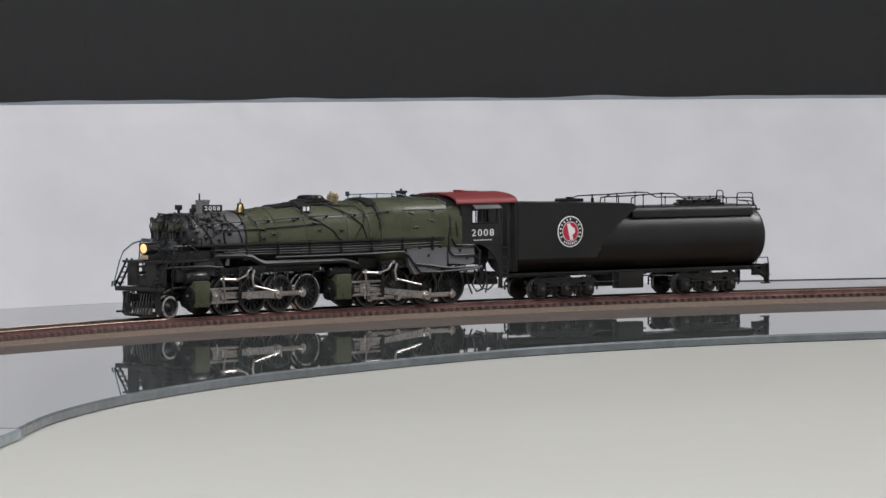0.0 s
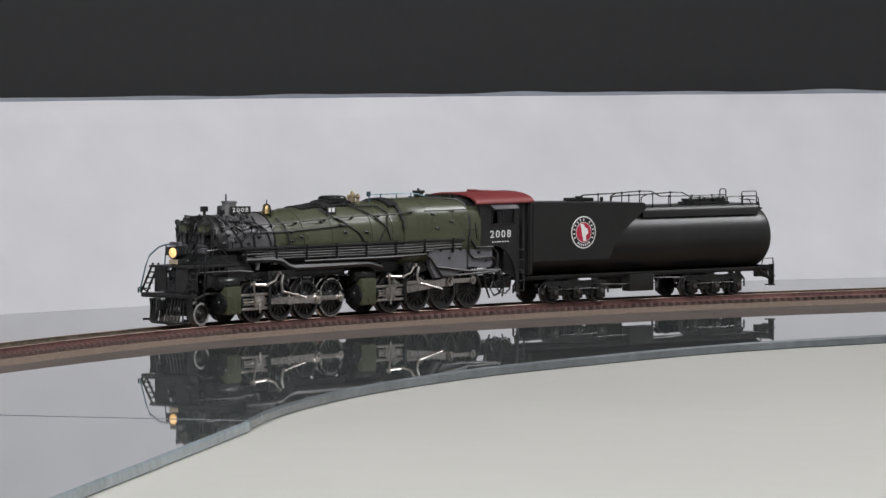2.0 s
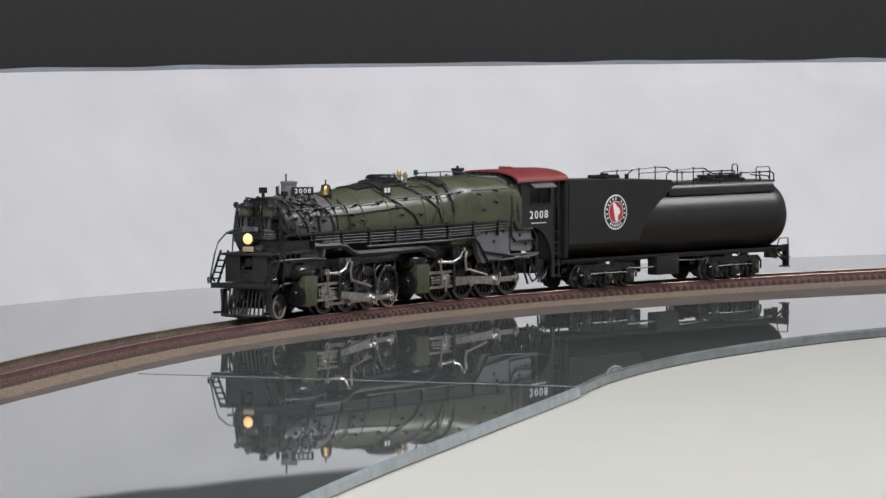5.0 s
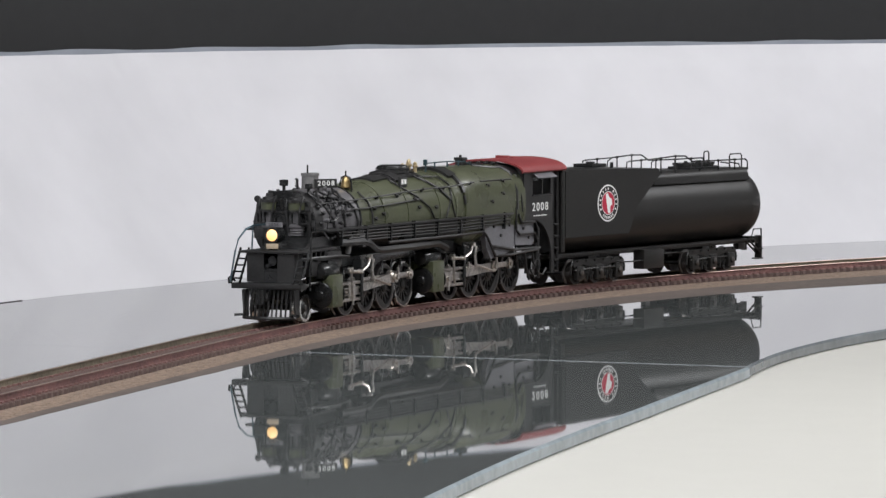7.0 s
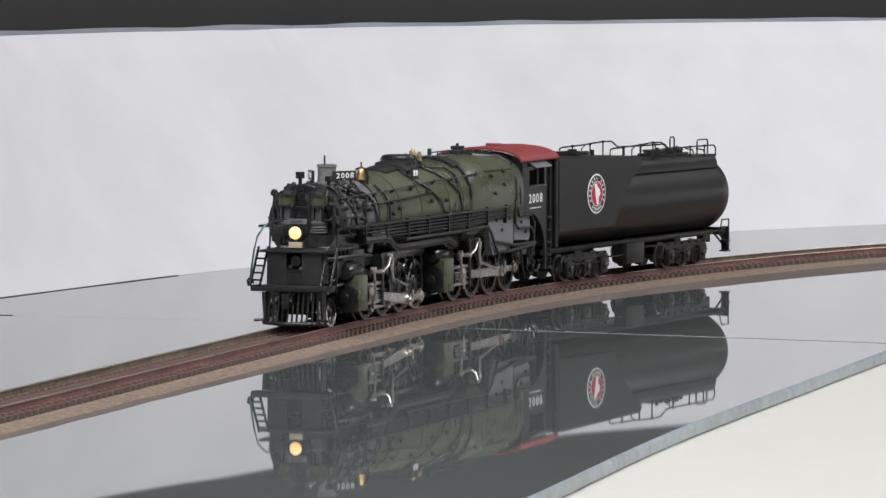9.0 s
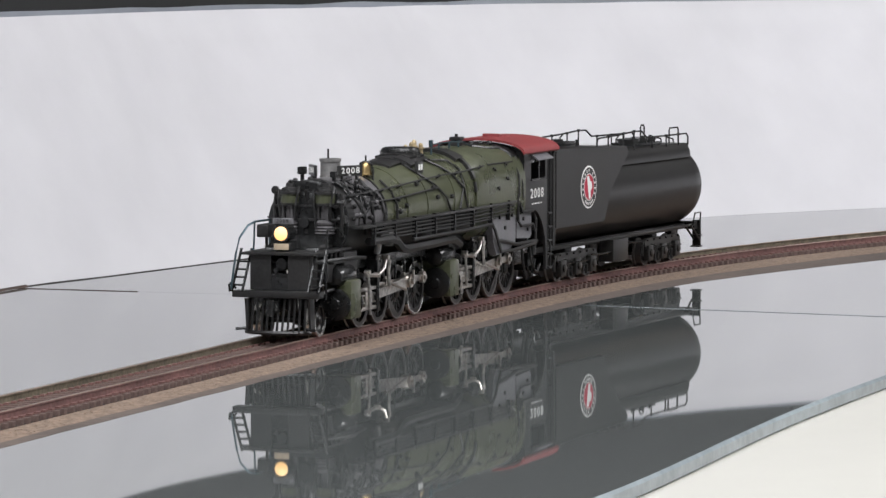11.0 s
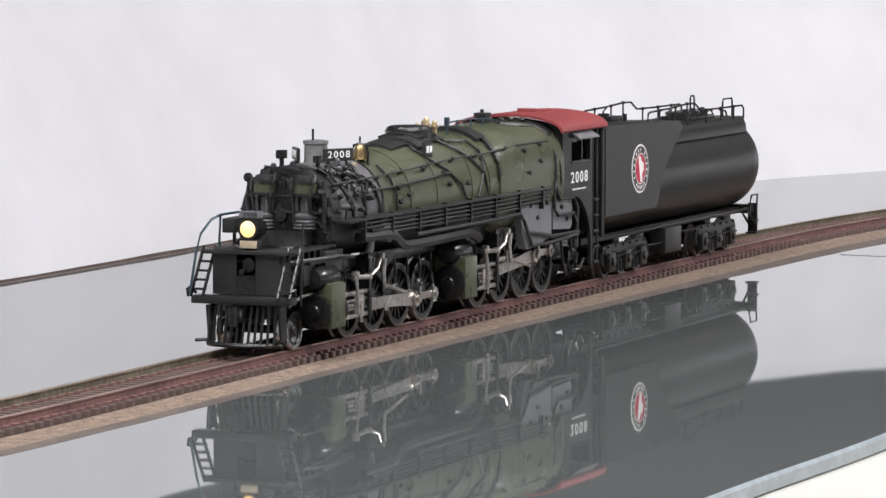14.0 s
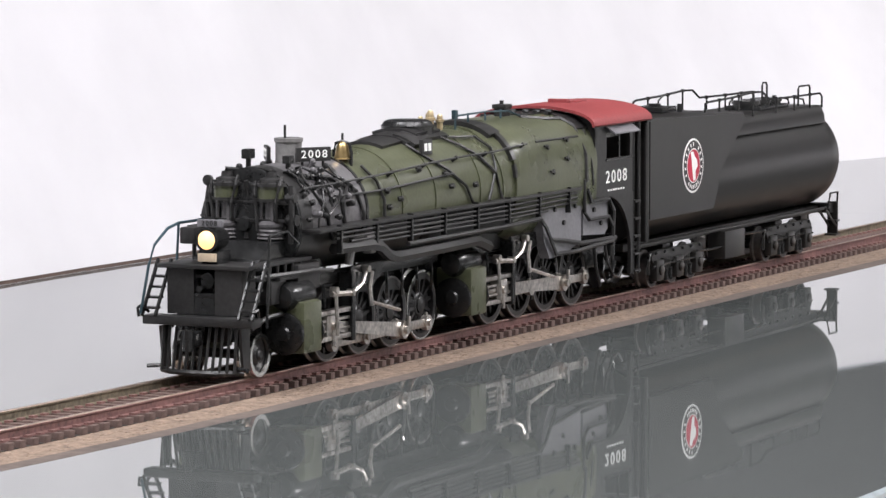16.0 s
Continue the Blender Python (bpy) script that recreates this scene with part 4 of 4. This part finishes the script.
        turned(bm, [(0, 2.6), (0.5, 3.5), (0.9, 3.0), (1.4, 3.5), (1.9, 3.0), (2.4, 3.5), (2.9, 3.0), (3.4, 3.5), (4.0, 3.6), (4.8, 2.4)], (141.0, y, 31.6), "z", 20)
        part("pump_body", bm, GREY, p)
        for pts, r in (([(141.3, y + 3.2, 47), (143.4, y + 3.6, 45), (144.4, y + 3.0, 41), (143.4, y + 2.6, 36.4)], 0.45),
                       ([(143.2, y - 3.0, 46), (144.8, y - 2.8, 43), (144.0, y - 2.4, 39), (144.2, y - 2.0, 34)], 0.4),
                       ([(141.2, y, 48.2), (142.5, y * 0.9, 49.0), (138, y * 0.8, 48.4), (133, y * 0.9, 46.4)], 0.5)):
            part("pump_pipe", mesh(tube, pts, r), BLACK, p)
    bm = bmesh.new()
    turned(bm, [(-0.7, 0.4), (-0.5, 1.3), (0.5, 1.3), (0.7, 0.4)], (141.8, -10.4, 45.8), "x", 14)
    rod(bm, (141.4, -10.4, 44), (141.4, -10.4, 47), 0.5, 8)
    tube(bm, [(141.2, -10.2, 46), (141.8, -10.8, 40), (140.8, -10.2, 32)], 0.6)
    tube(bm, [(141.5, 12.2, 45), (142.4, 12.8, 38), (141.4, 12, 31)], 0.7)
    tube(bm, [(142.5, 0.4, 46), (140.8, 0.6, 38), (142.5, 0.4, 32)], 0.6)
    rod(bm, (141.5, 11.0, 42), (141.5, 13.4, 42), 1.2, 10)
    rod(bm, (141.0, 11.0, 36.6), (141.0, 13.6, 36.6), 1.4, 10)
    box(bm, 139.6, 142.4, -11, 11.4, 40.4, 41.2, 0.2)
    box(bm, 139.6, 143.0, -11, 11.4, 36.0, 36.8, 0.2)
    part("pump_bracket", bm, BLACK, loco)


build_boiler()
build_piping()
build_cab()
build_underframe(loco, 0.0)
part("ashpan", mesh(box, -58, 30, -11.5, 11.5, 19, 30, 2.0), BLACK, loco)
bm = bmesh.new()
box(bm, -66, -40, -9, 9, 9, 15, 0.8)
box(bm, -72, -60, -3, 3, 8, 11, 0.5)
part("trailing_frame", bm, DARK, loco)
build_front()
# the pilot is narrower than the engine behind it
for ob in front.children:
    if not ob.name.startswith(("headlight", "plate", "number_strip")):
        for piece in [ob, *ob.children]:
            for v in piece.data.vertices:
                v.co.y *= 0.89
build_underframe(front, 18.3)
build_pumps()
# duller tyres paint the dark behind the rods; one front axle keeps its glint
for x in DRIVERS:
    wheelset("driving_wheel", loco, x, WHEEL_R, 14, 8.2, CRANK, 0.75 if x == -14.5 else 0.5, TYRE, REAR_PHASE)
    wheelset("driving_wheel", front, x + 18.3, WHEEL_R, 14, 8.2, CRANK, 0.75 if x == -14.5 else 0.5, NICKEL if x == -32.9 else TYRE, FRONT_PHASE)
wheelset("pilot_wheel", front, 77.0, 5.4, 0, face=0.78)
rods_for(loco, 0.0, REAR_PHASE)
rods_for(front, 18.3, FRONT_PHASE)

# ---- tender ----
tender = tagged(new("tender"), "satin black model tender with a round tank, coupled behind the locomotive", "tender")


def build_tender():
    bm = bmesh.new()
    turned(bm, [(-103.4, 0.3), (-103.3, 12), (-102.9, 14.4), (-102.0, 15.7), (-100.4, 16.3), (-94, 16.4), (58, 16.4)], (0, 0, 29.6), "x", 64)
    part("tank", bm, TENDERBLACK, tender, "satin black round water tank")
    bm = bmesh.new()
    prism(bm, [(60, 21), (60, 49.6), (57.5, 50.2), (-13.5, 48.6), (-16, 46.2), (4.5, 32.4), (8, 24), (10, 21)], -17.15, 17.15)
    es = [e for e in bm.edges if abs(e.verts[0].co.y) > 17 and abs(e.verts[0].co.y - e.verts[1].co.y) < 0.1]
    bmesh.ops.bevel(bm, geom=es, offset=0.35, segments=2, affect="EDGES")
    part("bunker", bm, TENDERBLACK, tender, "flat-sided satin black bunker")
    bm = bmesh.new()
    for sgn in (1, -1):
        loft(bm, [[(x, 10.6 * sgn, 46.5), (x, 12.2 * sgn, 45.4), (x, 13.0 * sgn, 43.6), (x, 13.2 * sgn, 40.9), (x, 11.4 * sgn, 40.6), (x, 11.4 * sgn, 44), (x, 10.2 * sgn, 45.6)] for x in (-15.6 - 0.6, -95.5)])
    part("side_shelf", bm, TENDERBLACK, tender)
    part("top_deck", mesh(box, -98.5, -14, -11.2, 11.2, 45.2, 46.3, 0.2), TENDERBLACK, tender)
    bm = bmesh.new()
    box(bm, -102, 60, -9, 9, 11.6, 13.8, 0.4)
    part("underframe", bm, TENDERBLACK, tender)
    for sgn in (1, -1):
        def yy(a, b):
            return sorted((a * sgn, b * sgn))
        part("sill", mesh(box, -102, 60, *yy(12.0, 13.0), 12.9, 13.8, 0.2), TENDERBLACK, tender)
        part("toolbox", mesh(box, -22.2, -6, *yy(8.8, 14.6), 4.4, 12.9, 0.4), TENDERBLACK, tender)
        bm = bmesh.new()
        tube(bm, [(14, 13.4 * sgn, 8.6), (4, 13.6 * sgn, 8.2), (-6, 13.4 * sgn, 8.2)], 0.35)
        tube(bm, [(-22, 13.0 * sgn, 10.6), (-36, 13.2 * sgn, 10.4), (-44, 12.4 * sgn, 10)], 0.35)
        part("brake_pipe", bm, DARK, tender)
        # emblem: rings, red field, pale figure
        em = part("emblem", mesh(turned, [(0, 0.2), (0, 8.0), (0.12 * sgn, 8.0), (0.12 * sgn, 0.2)], (27.0, 17.15 * sgn, 34.8), "y", 48), WHITE, tender, "round emblem in white, black and red")
        part("emblem_ring", mesh(turned, [(0, 0.2), (0, 7.4), (0.2 * sgn, 7.4), (0.2 * sgn, 0.2)], (27.0, 17.15 * sgn, 34.8), "y", 48), BLACK, em)
        part("emblem_band", mesh(turned, [(0, 0.2), (0, 5.1), (0.24 * sgn, 5.1), (0.24 * sgn, 0.2)], (27.0, 17.15 * sgn, 34.8), "y", 48), WHITE, em)
        part("emblem_field", mesh(turned, [(0, 0.2), (0, 4.8), (0.28 * sgn, 4.8), (0.28 * sgn, 0.2)], (27.0, 17.15 * sgn, 34.8), "y", 48), EMBLEMRED, em)
        bm = bmesh.new()
        prism(bm, [(27 - a * sgn, 34.8 + b) for a, b in ((-2.2, 4.0), (-0.4, 4.2), (0.8, 2.6), (2.6, 1.6), (3.0, -0.4), (1.4, -1.6), (1.6, -4.2), (-0.2, -4.4), (-0.8, -2.2), (-1.4, 0.4))], *yy(17.3, 17.47))
        part("emblem_figure", bm, WHITE, em)
        n = 13
        for k in range(n + 7):
            if k < n:
                a = radians(205 - k * (230 / (n - 1)))
            else:
                a = radians(235 + (k - n) * (70 / 6))
            if k == 5:
                continue
            c, s_ = math.cos(a), math.sin(a)
            bm = bmesh.new()
            loft(bm, [[(27 + c * q - s_ * w, 17.36 * sgn, 34.8 + s_ * q + c * w) for w in (-0.34, 0.34)] + [(27 + c * q - s_ * w, 17.2 * sgn, 34.8 + s_ * q + c * w) for w in (0.34, -0.34)] for q in (5.7, 6.8)])
            part("emblem_bar", bm, WHITE, em)
        # handrails on the top deck
        bm = bmesh.new()
        y = 11.6 * sgn
        tube(bm, [(4, y, 48.6), (3.4, y, 51.6), (1, y, 52.0), (-18, y, 52.4), (-36, y, 53.2), (-44, y, 53.0), (-50, y, 50.4), (-70, y, 50.2), (-95, y, 50.2), (-97, y, 49), (-97, y, 45.6)], 0.36)
        tube(bm, [(-16, y, 46.2), (-16.4, y, 51), (-20, y, 52.4)], 0.32)
        for x, z in ((-8, 52.2), (-24, 52.6), (-36, 53.2), (-56, 50.3), (-72, 50.2), (-86, 50.2)):
            rod(bm, (x, y, 45.8), (x, y, z), 0.3, 6)
            rod(bm, (x, y, z - 0.5), (x, y, z + 0.5), 0.6, 6)
        part("deck_handrail", bm, DARK, tender)
        if sgn > 0:
            bm = bmesh.new()
            tube(bm, [(-90.5, 6.0, 46), (-90.5, 6.0, 51.6), (-91.3, 6.0, 52.4), (-100.2, 6.0, 52.4), (-101, 6.0, 51.6), (-101, 6.0, 46)], 0.34)
            part("deck_hoop", bm, DARK, tender)
        bm = bmesh.new()
        box(bm, -106.0, -104.8, *yy(10.8, 14.2), 4.2, 15.0, 0.2)
        box(bm, -106.4, -102.6, *yy(10.8, 14.6), 4.2, 4.8)
        box(bm, -106.4, -103.0, *yy(10.8, 14.6), 8.6, 9.2)
        for y in (11.4, 13.8):
            tube(bm, [(-95, y * sgn, 13.2), (-105, y * sgn, 7.2)], 0.45)
        tube(bm, [(-96, 14.2 * sgn, 13.4), (-98, 14.4 * sgn, 18.2), (-104.6, 14.4 * sgn, 18.2), (-105.4, 14.0 * sgn, 14.8)], 0.35)
        part("rear_step", bm, TENDERBLACK, tender)
        bm = bmesh.new()
        for y in (16.9, 15.0):
            rod(bm, (62.4, y * sgn, 15), (62.4, y * sgn, 49), 0.35, 6)
        box(bm, 60, 61.6, *yy(11, 17), 15, 50, 0.3)
        part("front_post", bm, TENDERBLACK, tender)
    bm = bmesh.new()
    for y in (-2.6, 2.6):
        tube(bm, [(-97, y, 48.4), (-104, y, 47.6), (-106, y, 45), (-106.4, y, 16)], 0.35)
    for z in range(20, 46, 4):
        rod(bm, (-106.3, -2.6, z), (-106.3, 2.6, z), 0.3, 6)
    rod(bm, (-102, 0, 43.6), (-110.5, 0, 43.2), 0.45, 8)
    part("rear_ladder", bm, DARK, tender)
    bm = bmesh.new()
    box(bm, -105.6, -101, -13, 13, 11.5, 14.6, 0.3)
    box(bm, -112, -106, -1.5, 1.5, 8, 11.5, 0.3)
    rod(bm, (-113, 0, 7.5), (-113, 0, 12.2), 1.5, 10)
    part("rear_beam", bm, TENDERBLACK, tender)
    for x in (-60, -69.5, -79):
        bm = bmesh.new()
        rod(bm, (x, 0, 46), (x, 0, 48.4), 4.2, 18)
        rod(bm, (x, 0, 48.2), (x, 0, 49.2), 4.6, 18)
        rod(bm, (x + 2, 3, 49), (x + 2, 3, 50.2), 0.8, 8)
        part("water_hatch", bm, DARK, tender)
    part("hatch_base", mesh(box, -82, -57, -6, 6, 46.2, 47.6, 0.3), DARK, tender)
    bm = bmesh.new()
    box(bm, 9.6, 21, -5, 5, 49.6, 51.2, 0.3)
    rod(bm, (15, 0, 51), (15, 0, 52), 2, 12)
    rod(bm, (2.6, 3, 49), (2.6, 3, 51.4), 0.8, 8)
    part("bunker_hatch", bm, DARK, tender)
    rod_bm = mesh(tube, [(-84.6, -4, 46), (-84.6, -4, 52.8), (-85.4, -4, 53.6), (-88.0, -4, 53.6), (-88.8, -4, 52.8), (-88.8, -4, 46)], 0.34)
    part("vent_pipe", rod_bm, DARK, tender)


def build_truck(x0):
    bm = bmesh.new()
    box(bm, x0 - 3, x0 + 3, -9, 9, 6.4, 11.6, 0.4)
    box(bm, x0 - 16, x0 + 16, -1.5, 1.5, 7, 9, 0.3)
    for sgn in (1, -1):
        yy = sorted((11.0 * sgn, 12.4 * sgn))
        prism(bm, [(x0 - 20, 9.4), (x0 - 18, 10.8), (x0 + 18, 10.8), (x0 + 20, 9.4), (x0 + 19, 7.4), (x0 + 12, 8.6), (x0 + 3, 7.0), (x0 - 3, 7.0), (x0 - 12, 8.6), (x0 - 19, 7.4)], *yy)
        for dx in (-15.2, 0, 15.2):
            box(bm, x0 + dx - 2.8, x0 + dx + 2.8, *sorted((10.6 * sgn, 13.4 * sgn)), 2.0, 8.2, 0.6)
            rod(bm, (x0 + dx, 13.2 * sgn, 5.2), (x0 + dx, 13.9 * sgn, 5.2), 1.5, 10)
        for dx in (-7.6, 7.6):
            for k in range(4):
                rod(bm, (x0 + dx - 2.2 + 1.5 * k, 11.8 * sgn, 4.4), (x0 + dx - 2.2 + 1.5 * k, 11.8 * sgn, 8.6), 0.65, 8)
            prism(bm, [(x0 + dx - 4.6, 5.2), (x0 + dx + 4.6, 5.2), (x0 + dx + 3.4, 3.6), (x0 + dx - 3.4, 3.6)], *sorted((11.2 * sgn, 12.2 * sgn)))
        for dx in (-19, 19):
            tube(bm, [(x0 + dx, 11.8 * sgn, 10), (x0 + dx * 1.1, 11.8 * sgn, 8), (x0 + dx * 1.1, 11.8 * sgn, 4.2)], 0.5)
    tr = part("truck_frame", bm, TENDERBLACK, tender)
    for sgn in (1, -1):
        for dx in (-15.2, 0, 15.2):
            part("axle_cap", mesh(turned, [(0, 1.25), (0.35 * sgn, 1.2), (0.55 * sgn, 0.7), (0.6 * sgn, 0.1)], (x0 + dx, 13.8 * sgn, 5.2), "y", 12), TYRE, tr, "dull steel axle cap")
        bm = bmesh.new()
        for k in range(6):
            rod(bm, (x0 - 17 + 6.8 * k, 12.4 * sgn, 10.2), (x0 - 17 + 6.8 * k, 12.9 * sgn, 10.2), 0.5, 6)
        tube(bm, [(x0 - 20, 12.9 * sgn, 6.4), (x0 - 8, 13.2 * sgn, 6.8), (x0 + 8, 13.2 * sgn, 6.8), (x0 + 20, 12.9 * sgn, 6.4)], 0.3)
        for dx in (-9.4, -6, 6, 9.4):
            rod(bm, (x0 + dx, 12.6 * sgn, 1.8), (x0 + dx, 12.6 * sgn, 5.0), 0.5, 6)
        part("brake_rigging", bm, DARK, tr)
    for dx in (-15.2, 0, 15.2):
        wheelset("truck_wheel", tender, x0 + dx, 5.1, 0, rim=TYRE)


build_tender()
build_truck(26.9)
build_truck(-66.0)


# ---- track ----
def ribbon(bm, section, s0, s1, step=10.0):
    """A section (side, height above the glass) carried along the track."""
    rings = []
    for s in np.arange(s0, s1 + 0.1, step):
        rings.append([(*on_track(s, a)[:2], z) for a, z in section])
    loft(bm, rings)


S0, S1 = -640.0, 1780.0
BED_S = [-640, -260, -150, 0, 100, 200, 300, 360, 460, 545, 620, 760, 870, 1040, 1780]
BED_END = [122, 118, 112, 101, 92, 81, 70, 61, 54, 47, 40, 34, 32, 29, 28]


def bed_end(s):
    """Inner edge of the strip painted as the bed's reflection: it widens round the bend."""
    return float(np.interp(s, BED_S, BED_END))


def cork_end(s):
    return 17.5 + float(np.interp(s, [300, 900], [0.36, 0.62])) * (bed_end(s) - 17.5)


def strip_bed(bm, end, outer, top):
    rings = []
    for s in np.arange(S0, S1 + 0.1, 10):
        e = end(s) + 0.7 * noise.noise(Vector((s * 0.05, top, 0)))
        rings.append([(*on_track(s, a)[:2], z) for a, z in ((outer, 0.02), (outer + 0.8, top), (e - 1.2, top), (e, 0.02))])
    loft(bm, rings)


bed = part("trackbed", mesh(strip_bed, cork_end, -24.0, 0.32), CORK, angle=25)
tagged(bed, "tan cork strip bed under the track on the glass", "trackbed", kind="structure")
# flat strip coloured as the reflection of the cork bed
under = part("underlay", mesh(strip_bed, bed_end, -27.0, 0.2), BEDMIRROR, angle=25)
tagged(under, "grey-brown strip on the glass painted as the cork's reflection", "underlay", kind="structure")
rng = random.Random(3)
bm = bmesh.new()
for k in range(5000):
    s = rng.uniform(S0 + 60, S1 - 60)
    a = rng.uniform(14.5, cork_end(s) - 1.4) if rng.random() < 0.8 else -rng.uniform(14.5, 23)
    x, y, th = on_track(s, a)
    r = rng.uniform(0.14, 0.34)
    m_ = Matrix.Translation((x, y, 0.33)) @ Euler((rng.uniform(-0.4, 0.4), rng.uniform(-0.4, 0.4), rng.random() * 3)).to_matrix().to_4x4() @ Matrix.Diagonal((r * 1.6, r * 1.1, r * 0.45, 1))
    vs = [bm.verts.new(m_ @ Vector(p)) for p in ((1, 0, 0), (-1, 0, 0), (0, 1, 0), (0, -1, 0), (0, 0, 1), (0, 0, -1))]
    for f in ((0, 2, 4), (2, 1, 4), (1, 3, 4), (3, 0, 4), (2, 0, 5), (1, 2, 5), (3, 1, 5), (0, 3, 5)):
        bm.faces.new([vs[i] for i in f])
tagged(part("cork_crumbs", bm, CORK, angle=10), "loose tan cork crumbs on the trackbed", "cork crumbs", kind="stuff")

track = tagged(new("railway_track"), "rust-brown model railway track with brown sleepers on cork", "track")
for side in (-1, 1):
    c = side * 8.9
    r = part("rail", mesh(ribbon, [(c - 1.2, 1.85), (c + 1.2, 1.85), (c + 1.1, 2.1), (c + 0.45, 2.35), (c + 0.4, 3.6), (c + 0.65, 3.9), (c + 0.65, 4.25), (c - 0.65, 4.25), (c - 0.65, 3.9), (c - 0.4, 3.6), (c - 0.45, 2.35), (c - 1.1, 2.1)], S0, S1, 8.0), RUST if side > 0 else TRACKDIRT, track, "rust-painted rail" if side > 0 else "dusty olive-brown rail")
    part("rail_head", mesh(ribbon, [(c - 0.6, 4.24), (c + 0.6, 4.24), (c + 0.5, 4.4), (c - 0.5, 4.4)], S0, S1, 8.0), RAILTOP, r, "worn rail head")
part("sleeper_web", mesh(ribbon, [(-13.6, 0.35), (-13.4, 1.2), (7.4, 1.2), (7.4, 0.35)], S0, S1, 8.0), TRACKDIRT, track, "dusty olive-brown web between the sleepers")
# this near-black strip paints the shade in the gaps outside the near rail
part("sleeper_web", mesh(ribbon, [(7.5, 0.3), (7.5, 0.5), (12.6, 0.45), (12.6, 0.3)], S0, S1, 8.0), GAPSHADE, track, "near-black strip painting the shade in the sleeper gaps")
PITCH, TIE_W = 4.9, 1.15
bm = bmesh.new()
box(bm, -TIE_W, TIE_W, -12.9, 12.9, 0.25, 1.95, 0.15)
tie = part("sleeper", bm, WOODTIE, track)
tie_mesh = tie.data
bm = bmesh.new()
for y in (-8.9, 8.9):
    for dy in (-1.7, 1.7):
        box(bm, -0.9, 0.9, y + dy - 0.6, y + dy + 0.7, 1.9, 2.45)
chair = part("rail_chair", bm, RUST, tie)
n = int((S1 - S0) / PITCH)
first = int((-20 - S0) / PITCH)
rest = bmesh.new()
for k in range(n):
    x, y, th = on_track(S0 + k * PITCH)
    m_ = pose(x * 0.001, y * 0.001, 0, 0, 0, math.degrees(th) + rng.uniform(-1.5, 1.5))
    if k == first:
        tie.matrix_basis = m_
    elif first < k < first + 298:
        o = new("sleeper", tie_mesh)
        o.parent, o.matrix_basis = track, m_
        c = new("rail_chair", chair.data)
        c.parent = o
    else:
        q = Matrix.Translation((x, y, 0)) @ Matrix.Rotation(th, 4, "Z")
        vs = [rest.verts.new(q @ Vector(p)) for p in [(a, b, z) for a in (-TIE_W, TIE_W) for b in (-12.9, 12.9) for z in (0.25, 1.95)]]
        for f in ((0, 1, 3, 2), (4, 6, 7, 5), (0, 4, 5, 1), (2, 3, 7, 6), (0, 2, 6, 4), (1, 5, 7, 3)):
            rest.faces.new([vs[i] for i in f])
tagged(part("sleeper_rest", rest, WOODTIE, track), kind="stuff")


# ---- movement ----
def motions():
    times = [round(0.1 * k, 2) for k in range(161)]
    runs = [run_at(t) for t in times]
    rows_loco, rows_front, rows_tender = [], [], []
    for t, s in zip(times, runs):
        x, y, th = on_track(s)
        m = pose(x * 0.001, y * 0.001, RAIL, 0, 0, math.degrees(th))
        rows_loco.append((t, m))
        x, y, th = on_track(s + FRONT)
        rows_front.append((t, m.inverted() @ pose(x * 0.001, y * 0.001, RAIL, 0, 0, math.degrees(th))))
        a, b = on_track(s - TENDER + 42), on_track(s - TENDER - 42)
        rows_tender.append((t, pose((a[0] + b[0]) * 0.0005, (a[1] + b[1]) * 0.0005, RAIL, 0, 0, math.degrees(math.atan2(a[1] - b[1], a[0] - b[0])))))
    walk(loco, rows_loco)
    walk(front, rows_front)
    walk(tender, rows_tender)
    for w, x, r in moving_wheels:
        walk(w, [(t, mm(x, 0, r, 0, math.degrees(s / r), 0)) for t, s in zip(times, runs)])
    for side_rod, main_rod, crosshead, shift, ph, L in moving_rods:
        rows_a, rows_b, rows_c = [], [], []
        for t, s in zip(times, runs):
            a = ph - s / WHEEL_R
            cx, cz = CRANK * math.cos(a), WHEEL_R + CRANK * math.sin(a)
            rows_a.append((t, mm(cx, 0, cz)))
            bx = DRIVERS[2] + shift + cx
            lift = 9.6 - cz
            rows_b.append((t, mm(bx, 0, cz, 0, -math.degrees(math.asin(lift / L)), 0)))
            rows_c.append((t, mm(bx + math.sqrt(L * L - lift * lift), 0, 9.6)))
        walk(side_rod, rows_a)
        walk(main_rod, rows_b)
        walk(crosshead, rows_c)


motions()
